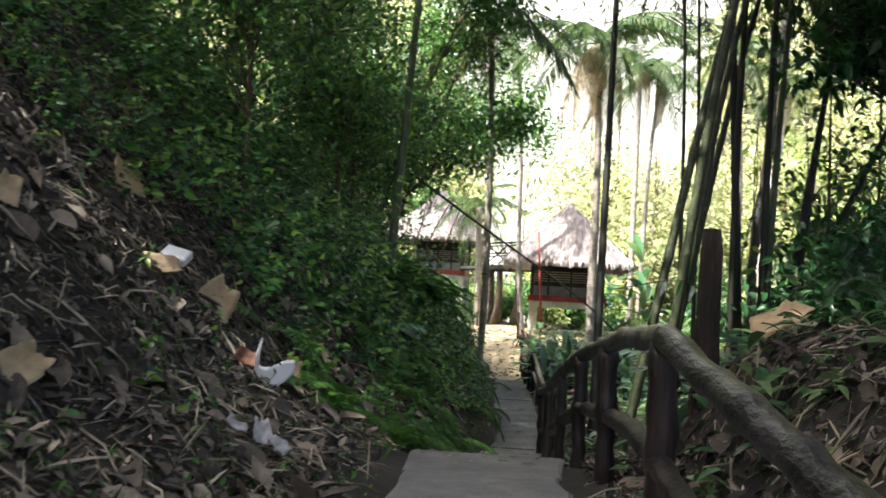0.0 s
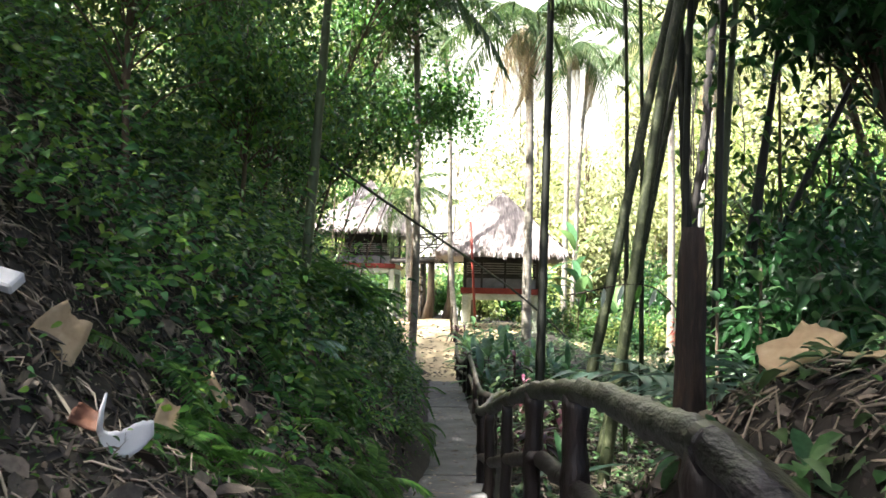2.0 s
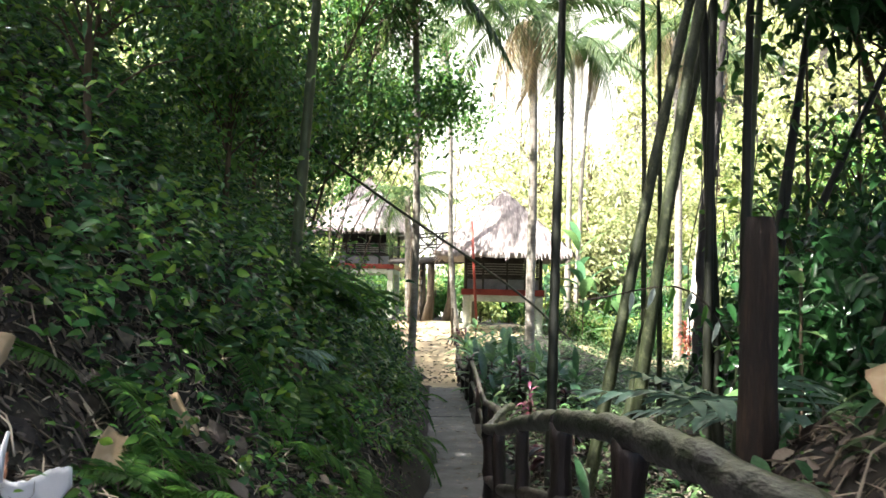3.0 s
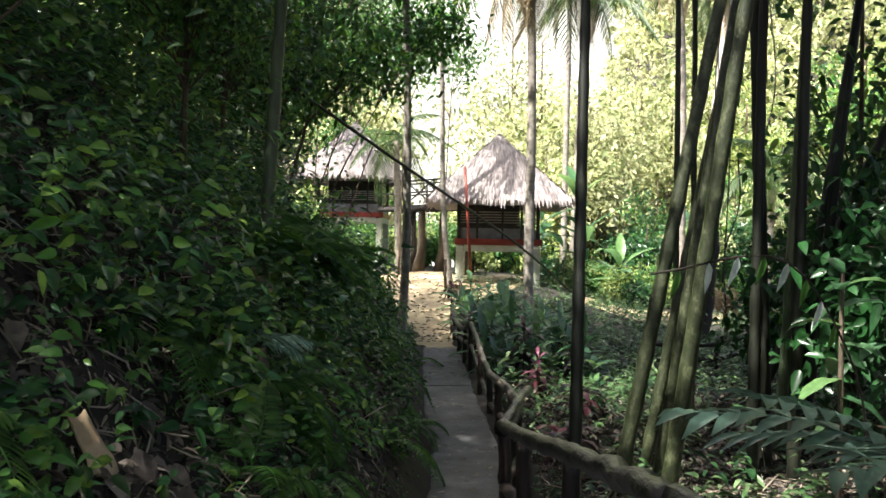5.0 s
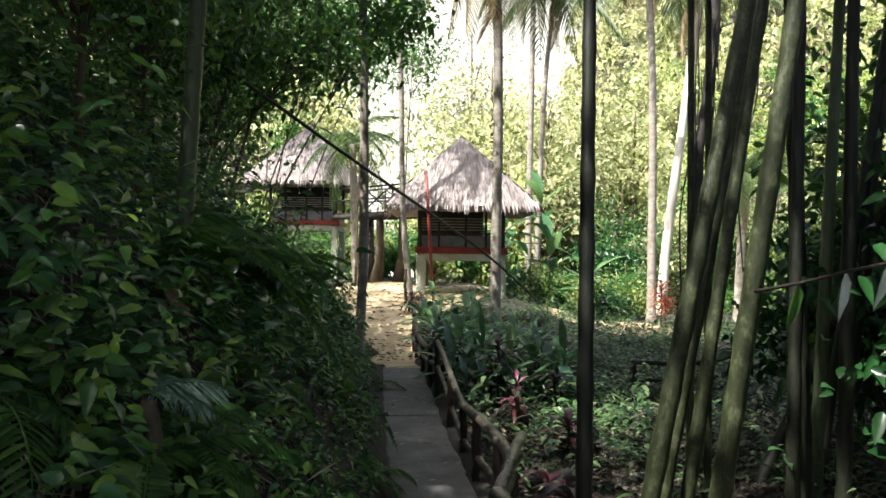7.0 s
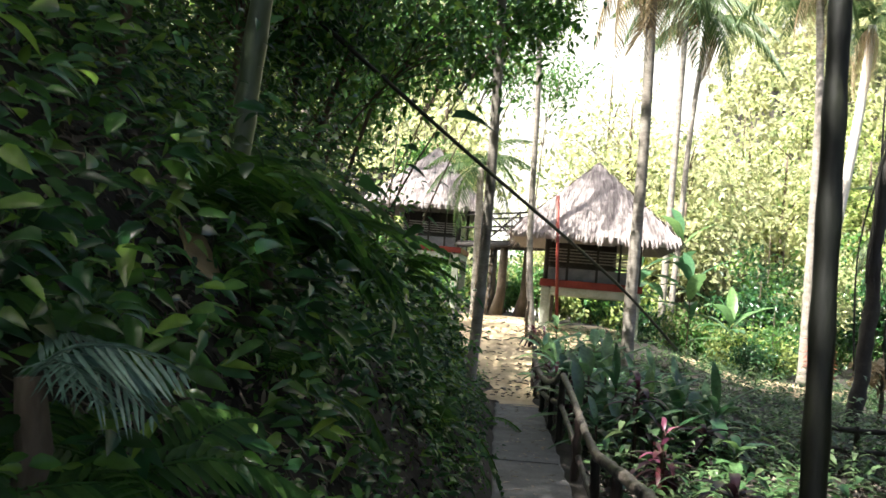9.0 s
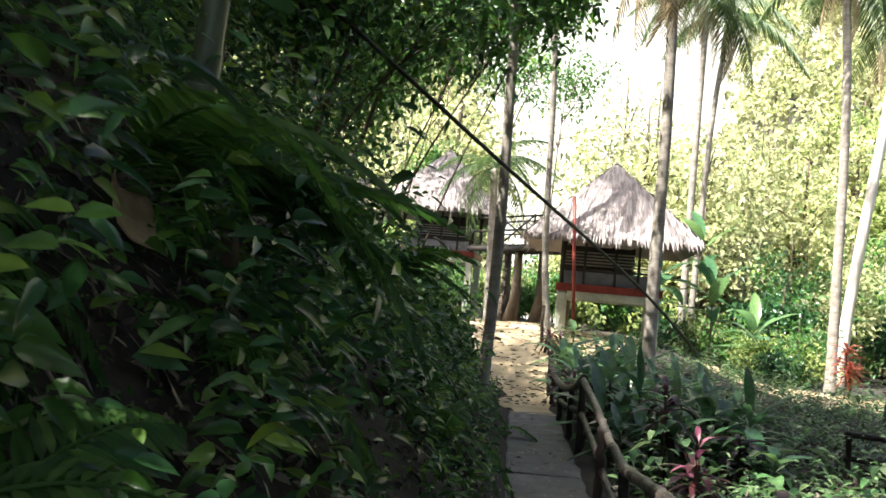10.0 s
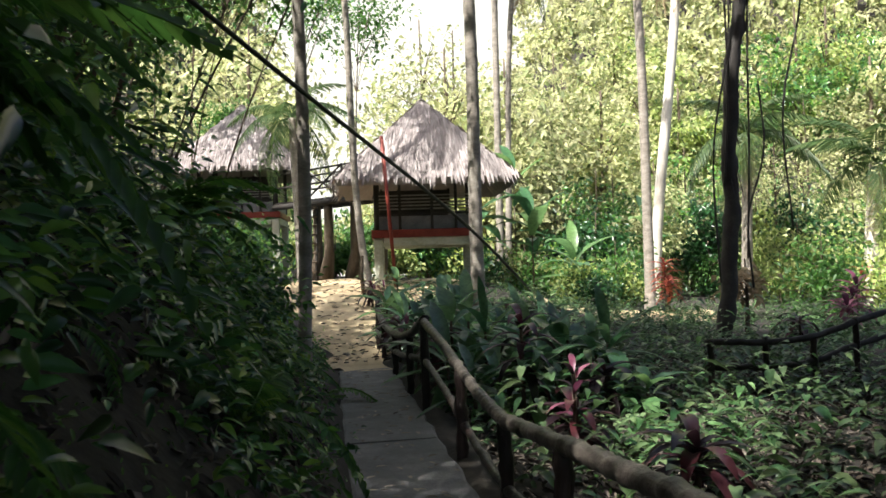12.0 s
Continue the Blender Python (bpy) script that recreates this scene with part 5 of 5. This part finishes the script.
for i, (x, y) in enumerate(((2.6, 17.6), (3.2, 18.6), (2.5, 19.8), (3.1, 20.8), (3.9, 19.6), (2.6, 23.2), (3.4, 22.4), (4.3, 21.4), (4.0, 18.4), (3.5, 24.2))):
    rosette("ginger_plant", x, y, 0.4 + 0.2 * (i % 3) / 2, LONG, 13, "lush green ginger plant with long leaves", "plant", 560 + i, 0.72, pitch=(-5, 55), group="ginger plants by the hut")
for i in range(78):
    y = rng.uniform(17.0, 23) if i % 5 < 3 else rng.uniform(20, 29)
    x = float(path_x(y) + half_w(y) + rng.uniform(0.3, 2.2))
    rosette("broadleaf_plant", x, y, rng.uniform(0.25, 0.75), BROAD if i % 4 else LONG, int(rng.integers(8, 13)), "glossy green broad-leaved plant behind the railing", "plant", 600 + i, rng.uniform(0.6, 1.0), pitch=(-20, 50), group="broad-leaved plants behind the railing")
rosette("broadleaf_plant", 2.85, 19.0, 0.75, LONG, 5, "tall green plant with long upright leaves", "plant", 660, 0.65, pitch=(15, 70))
rosette("broadleaf_plant", 1.62, 8.0, 0.35, LONG, 6, "pale green plant with paddle leaves by the rail", "plant", 661, 0.5, pitch=(0, 60))
for i, (x, y, h) in enumerate(((7.3, 31.5, 2.2), (8.3, 36.5, 4.0), (9.5, 34.5, 1.6), (6.9, 36, 2.5), (13.5, 38, 2.5))):
    rosette("banana_plant", x, y, h, BANANA, 8, "sunlit banana plant with broad drooping leaves", "plant", 680 + i, 0.9, pitch=(0, 70), group="banana plants")


for i, (x, y, h) in enumerate(((3.3, 9.2, 1.9), (3.9, 9.6, 2.3), (4.6, 9.0, 1.5), (2.6, 7.4, 0.5), (3.2, 6.9, 0.7), (1.5, 4.0, 0.15), (1.9, 3.6, 0.12), (1.45, 5.0, 0.2), (2.2, 3.9, 0.2))):
    rosette("broadleaf_plant", x, y, h, BROAD, 9, "dark green plant with broad leaves near the bamboo", "plant", 720 + i, 0.65 if h > 1 else 0.35, pitch=(-35, 45), group="broad-leaved plants near the bamboo")


for i in range(14):
    x, y = rng.uniform(1.5, 2.9), rng.uniform(3.4, 5.6)
    rosette("seedling", x, y, rng.uniform(0.08, 0.2), BROAD, 7, "small dark green seedling growing through the litter", "plant", 760 + i, rng.uniform(0.16, 0.3), pitch=(-25, 40), group="seedlings on the litter mound")


# big feather-leaved plant by the rail
def feather_plant(x, y, z, turn, label):
    t = thing("feather_leaf_plant", label, "plant", pose(x, y, z, 0, 0, turn))
    for a, s, p in ((0, 1.0, 8), (28, 0.85, 20), (-24, 0.8, 0)):
        b = Buf()
        k = 8
        rib = curve_pts([(0, 0, 0), (0, 0.4, 0.1), (0, 0.85, 0.05)], 10)
        tube(b, rib, np.linspace(0.008, 0.003, 10), 5, cap=False)
        f = np.linspace(0.25, 1, k)
        base = np.stack([np.interp(f, np.linspace(0, 1, 10), rib[:, i]) for i in range(3)], -1)
        for sd in (-1, 1):
            leaves(b, base, np.tile([sd * 0.9, 0.55, 0.0], (k, 1)) + rng.normal(0, 0.08, (k, 3)), np.tile([0, 0, 1.0], (k, 1)), 0.26, 0.085, True, 0.25, 0.12)
        put("frond", b, L_BLUE, t, m=pose(0, 0, 0, 0, 0, a) @ pose(0, 0, 0, p, 0, 0) @ Matrix.Diagonal((s, s, s, 1)))
    stem = Buf()
    tube(stem, [(0, 0, float(ground_z(x, y)) - z - 0.05), (0.01, 0.02, -0.2), (0, 0, 0)], 0.012, 6)
    put("stem", stem, M_BARK, t)


feather_plant(2.3, 6.9, 0.88, 70, "plant with large feathered leaves by the rail, sky sheen in their blue-green")
feather_plant(2.4, 6.4, 0.95, 110, "plant with large feathered leaves by the rail, sky sheen in their blue-green")


def hanging_sprig():
    t = thing("arching_sprig", "thin arching stem with pale hanging leaves", "plant")
    c = curve_pts([(2.9, 8.2, float(ground_z(2.9, 8.2))), (2.7, 8.1, 1.2), (2.3, 8.0, 1.66), (1.6, 8.0, 1.58)], 20)
    put("stem", tube(Buf(), c, 0.006, 5), M_STUMP, t)
    for i in range(8):
        q = c[11 + i]
        b = leaves(Buf(), q[None], np.array([[-0.25 + rng.normal(0, 0.1), 0.1, -0.9]]), np.array([[0.3, -1.0, 0.2]]), 0.15, 0.05, True, 0.1)
        put("leaf", b, L_PALEUP if i in (1, 3, 5, 6) else L_FERN, t)


hanging_sprig()


# ---- litter things on the slopes ----
def sheath(name, x, y, sx, sy, turn, mat, label, cat, curl=0.25, tilt=0.0, lift=0.085):
    """A curled dry sheath or sheet lying on the slope."""
    n = 9
    a, c = np.meshgrid(np.linspace(-0.5, 0.5, n), np.linspace(-0.5, 0.5, n))
    edge = 1 - 0.35 * (c + 0.5) ** 2
    r = np.random.default_rng(int(abs(x * 97 + y * 31)))
    X = a * sx * edge + 0.003 * r.standard_normal(a.shape)
    Y = c * sy + 0.06 * sy * np.sin(a * 5 + x * 9) + 0.003 * r.standard_normal(a.shape)
    Z = curl * sx * (a * a * 2 + 0.3 * c * c) + 0.004 * r.standard_normal(a.shape)
    top = np.stack([X, Y, Z], -1).reshape(-1, 3)
    i = np.arange(n - 1)[:, None] * n
    j = np.arange(n - 1)[None]
    q = np.stack([i + j, i + j + 1, i + n + j + 1, i + n + j], -1).reshape(-1, 4)
    m = n * n
    rim = np.concatenate([np.arange(n), np.arange(2 * n - 1, m, n), np.arange(m - 2, m - n - 1, -1), np.arange(m - 2 * n, 0, -n)])
    rn = np.roll(rim, -1)
    side = np.stack([rim, rn, rn + m, rim + m], -1)[:, ::-1]
    b = Buf().add(np.concatenate([top, top - np.array([0, 0, 0.006])]), [q, q[:, ::-1] + m, side])
    nr = Vector(ground_n(np.array([x]), np.array([y]))[0])
    rot = Vector((0, 0, 1)).rotation_difference(nr).to_matrix().to_4x4()
    ob = put(name, b, mat, m=Matrix.Translation((x, y, float(ground_z(x, y)) + lift)) @ rot @ pose(0, 0, 0, 0, 0, turn) @ pose(0, 0, 0, tilt, 0, 0))
    return tagged(ob, label, cat)


SH = "curled pale brown palm sheath lying on the bank"
sheath("palm_sheath", -1.55, 6.14, 0.30, 0.30, 25, M_CARD, SH, "sheath", 0.12, 40, 0.13)
sheath("palm_sheath", -1.78, 5.6, 0.2, 0.24, -30, M_CARD, SH, "sheath", 0.2, 30, 0.09)
sheath("palm_sheath", -2.5, 6.75, 0.30, 0.28, 60, M_CARD, SH, "sheath", 0.2, 25, 0.12)
sheath("palm_sheath", -1.50, 3.2, 0.16, 0.2, 10, M_CARD, SH, "sheath", 0.3, 20)
sheath("palm_sheath", -2.1, 4.15, 0.14, 0.2, 40, M_CARD, SH, "sheath", 0.3, 20)
sheath("palm_sheath", -1.06, 6.5, 0.16, 0.26, 20, M_CARD, SH, "sheath", 0.25, 30)
sheath("palm_sheath", -0.98, 7.6, 0.16, 0.3, 70, M_CARD, SH, "sheath", 0.3, 20)
sheath("palm_sheath", -0.7, 11.3, 0.25, 0.4, 40, M_CARD, "brown dry sheath among dark ferns", "sheath", 0.3)
sheath("palm_sheath", 1.86, 4.8, 0.34, 0.24, -8, M_CARD, "broad tan sheath lying on the litter mound", "sheath", 0.05, 30, 0.15)
sheath("palm_sheath", 2.2, 4.9, 0.28, 0.12, -20, M_CARD, "narrow tan sheath lying on the litter mound", "sheath", 0.12, 10)
sheath("torn_paper", -0.80, 4.15, 0.10, 0.15, 30, M_PAPER, "torn whitish sheet lying on the slope", "litter", 0.25, 25)
sheath("torn_paper", -0.70, 4.02, 0.13, 0.10, 75, M_PAPER, "torn whitish sheet lying on the slope", "litter", 0.3, 20)
sheath("torn_paper", -0.90, 4.05, 0.11, 0.07, 10, M_PAPER, "torn whitish sheet lying on the slope", "litter", 0.3, 15)
sheath("rust_leaf", -1.17, 5.4, 0.16, 0.12, 20, M_RUST, "curled rust-brown dead leaf", "leaf", 0.35, 35)
scrap = put("foam_block", box(Buf(), (0, 0, 0), (0.2, 0.13, 0.07), 0, 0.012), M_CUP, m=pose(-1.86, 6.1, float(ground_z(-1.86, 6.1)) + 0.10, 38, 14, -12), smooth=False)
tagged(scrap, "small white foam block lying on the leaf litter", "litter")


def foam_shard(x, y):
    """A broken white foam bowl: one curved wall with a thin upright splinter."""
    t = thing("foam_bowl", "broken piece of a white foam bowl on dead leaves", "bowl", pose(x, y, float(ground_z(x, y)) + 0.04, 0, 0, 6))
    k, s = 7, 16
    u = np.linspace(0, 1, s)
    rows = []
    for off in (0.0, 0.012):
        for f in np.linspace(0, 1, k):
            low = -0.10 * np.sin(np.clip(u * 1.05, 0, 1) * math.pi) ** 0.7
            high = 0.045 - 0.06 * np.sin(np.clip(u * 1.3, 0, 1) * math.pi) * (1 - u) + 0.02 * u
            z = low * (1 - f) + high * f + 0.08
            bow = 0.02 * (2 * u - 1) ** 2 - 0.02 * (1 - f)
            rows.append(np.stack([0.24 * (u - 0.5), -0.02 - bow * 0.7 + off, z], -1))
    v = np.concatenate(rows)
    v[:, 2] += 0.004 * rng.standard_normal(len(v))
    i = np.arange(k - 1)[:, None] * s
    j = np.arange(s - 1)[None]
    q = np.stack([i + j, i + j + 1, i + s + j + 1, i + s + j], -1).reshape(-1, 4)
    m = k * s
    rim = np.concatenate([np.arange(s), np.arange(2 * s - 1, m, s), np.arange(m - 2, m - s - 1, -1), np.arange(m - 2 * s, 0, -s)])
    rn = np.roll(rim, -1)
    put("shell", Buf().add(v, [q, q[:, ::-1] + m, np.stack([rim, rn, rn + m, rim + m], -1)[:, ::-1]]), M_CUP, t)
    put("splinter", tube(Buf(), [(-0.105, -0.06, 0.10), (-0.10, -0.055, 0.19), (-0.085, -0.05, 0.27)], [0.014, 0.011, 0.006], 6, 0.05), M_CUP, t)


foam_shard(-0.98, 5.36)


def flower(x, y, z):
    t = thing("yellow_flower", "small yellow flower on a stem among ferns", "flower")
    g = float(ground_z(x, y))
    put("stem", tube(Buf(), [(x, y, g), (x, y, g + z)], 0.004, 5), M_BAMG, t)
    a = np.arange(6) * 1.05
    d = np.stack([np.cos(a), np.sin(a), 0.4 + 0 * a], -1)
    put("petals", leaves(Buf(), np.tile([x, y, g + z], (6, 1)), d, np.tile([0, 0, 1.0], (6, 1)), 0.05, 0.035), L_YEL, t)


flower(-1.1, 9.1, 0.22)
flower(-1.0, 6.9, 0.15)


# low fence in the field
fe = thing("field_fence", "low dark rustic log fence in the field", "fence")
for dz in (0.0, 0.26):
    log("rail", fe, [(5.0, 18.2, 0.12 - dz), (6.3, 18.3, 0.12 - dz), (6.9, 18.4, 0.25 - dz), (9.5, 19.5, 0.5 - dz)], 0.035, M_HUTD)
for x, y in ((5.05, 18.2), (5.7, 18.25), (6.3, 18.3), (6.9, 18.4), (8.1, 18.9), (9.3, 19.4)):
    rail_post(fe, x, y, 0.14 if x < 6.5 else 0.3 + (x - 6.9) * 0.08, 0.035)


# shrubs by the path's far stretch and among the bamboo
k = 0
for x, y, h, cr, n, ls in ((0.2, 18.8, 0.9, 0.6, 1200, 0.11), (0.3, 20.6, 0.9, 0.65, 1200, 0.11), (0.3, 22.4, 0.95, 0.7, 1200, 0.12), (0.1, 24.5, 1.0, 0.8, 1200, 0.13), (-0.2, 27.0, 1.2, 0.9, 1200, 0.14), (-1.2, 26.0, 3.0, 1.6, 1800, 0.16), (-0.6, 30.5, 2.2, 1.4, 1500, 0.16), (-0.3, 35.0, 1.8, 1.3, 1200, 0.18), (-2.5, 35.0, 3.5, 1.7, 1500, 0.18)):
    k += 1
    tree("path_shrub", x, y, h, cr, n, ls, L_BANK, "green leafy shrub crowding the path's edge", trunk=0.03, cz=0.55, flat=0.8, seed=700 + k, group="shrubs beside the far path", hi=True)
for x, y, h, cr, n, ls in ((5.2, 8.5, 3.4, 1.5, 500, 0.17), (6.0, 10.5, 4.2, 1.8, 700, 0.17), (6.8, 13.5, 4.0, 1.6, 1600, 0.18), (7.8, 16.5, 3.2, 1.2, 1000, 0.18), (5.6, 14.0, 2.4, 1.0, 800, 0.17), (4.8, 9.8, 2.6, 1.1, 320, 0.17), (5.8, 11.8, 3.2, 1.3, 450, 0.18), (8.2, 15.0, 3.5, 1.6, 1200, 0.2)):
    k += 1
    tree("stand_shrub", x, y, h, cr, n, ls, L_DARK, "loose leafy shrub among the bamboo culms", trunk=0.03, cz=0.62, flat=0.9, seed=700 + k, group="shrubs among the bamboo", cluster=22, hi=True)


for i, (x, y, h, cr, n) in enumerate(((4.6, 9.8, 2.6, 1.1, 1300), (5.3, 10.6, 3.2, 1.2, 1500), (6.2, 12.0, 3.6, 1.3, 1500), (5.2, 8.9, 2.2, 0.9, 900), (5.9, 13.6, 2.6, 1.1, 1200), (7.2, 14.5, 3.6, 1.4, 1500))):
    tree("stand_shrub", x, y, h, cr, n, 0.15, L_DARK, "leafy shrub among the bamboo culms", trunk=0.03, cz=0.66, flat=0.9, seed=780 + i, group="shrubs among the bamboo", cluster=16, hi=2, face=(-0.4, -0.7, 0.5))


for i, (x, y, h, cr, n) in enumerate(((5.9, 13.4, 6.5, 1.6, 480), (7.0, 14.0, 7.0, 1.8, 650), (8.4, 13.2, 6.5, 2.0, 800))):
    tree("stand_tree", x, y, h, cr, n, 0.17, (L_BANK, L_FIELD, L_SUN_PAINTED)[i % 3], "loose leafy tree behind the bamboo culms", trunk=0.045, cz=0.55, flat=1.5, seed=820 + i, group="shrubs among the bamboo", cluster=12, hi=True, tight=0.2, face=(-0.3, -0.7, 0.5))


def bare_patch():
    """Open pale ground at the sunny end of the field."""
    n, m = 14, 20
    rows = []
    for t in np.linspace(0, 1, m):
        y = 27.5 + 5.0 * t
        w = 0.3 + 2.2 * math.sin(math.pi * t) ** 0.6 + 0.2 * math.sin(t * 11)
        xs = 8.8 + 0.8 * t + np.linspace(-w, w, n)
        rows.append(np.stack([xs, np.full(n, y), ground_z(xs, np.full(n, y)) + 0.02], -1))
    i = np.arange(m - 1)[:, None] * n
    j = np.arange(n - 1)[None]
    q = np.stack([i + j, i + j + 1, i + n + j + 1, i + n + j], -1).reshape(-1, 4)
    tagged(put("bare_patch", Buf().add(np.concatenate(rows), [q]), M_SAND), "sunlit bare pale earth in the field", "ground", kind="structure")


bare_patch()

for x, y, h, cr, lean in ((6.3, 10.2, 5.6, 1.1, (-1.2, 0.0)), (7.6, 12.5, 7.2, 1.3, (-1.0, 0.3))):
    tree("overhanging_tree", x, y, h, cr, 1300, 0.2, L_DARK, "dark leafy tree leaning in among the bamboo", trunk=0.06, cz=0.95, flat=0.7, seed=1200 + int(x * 10), lean=lean, cluster=24, hi=True)
stake = put("stake", tube(Buf(), [(2.75, 30.0, 0.3), (2.7, 30.0, 0.9), (2.72, 30.0, 1.35)], [0.05, 0.045, 0.04], 7, 0.08), M_BARK)
tagged(stake, "short wooden stake standing in the pale earth", "stake")


def ladder():
    t = thing("ladder", "dark wooden steps leaning against the walkway", "ladder")
    a, c = np.array([1.75, 37.0, float(ground_z(1.75, 37.0))]), np.array([1.9, 38.2, 3.2])
    for s in (-0.3, 0.3):
        put("stringer", tube(Buf(), [a + [s, 0, -0.1], c + [s, 0, 0]], 0.05, 6), M_HUTD, t)
    for f in np.linspace(0.12, 0.95, 8):
        p = a + (c - a) * f
        put("tread", box(Buf(), p, (0.62, 0.2, 0.05), 0, 0.006), M_BARK, t, smooth=False)


ladder()
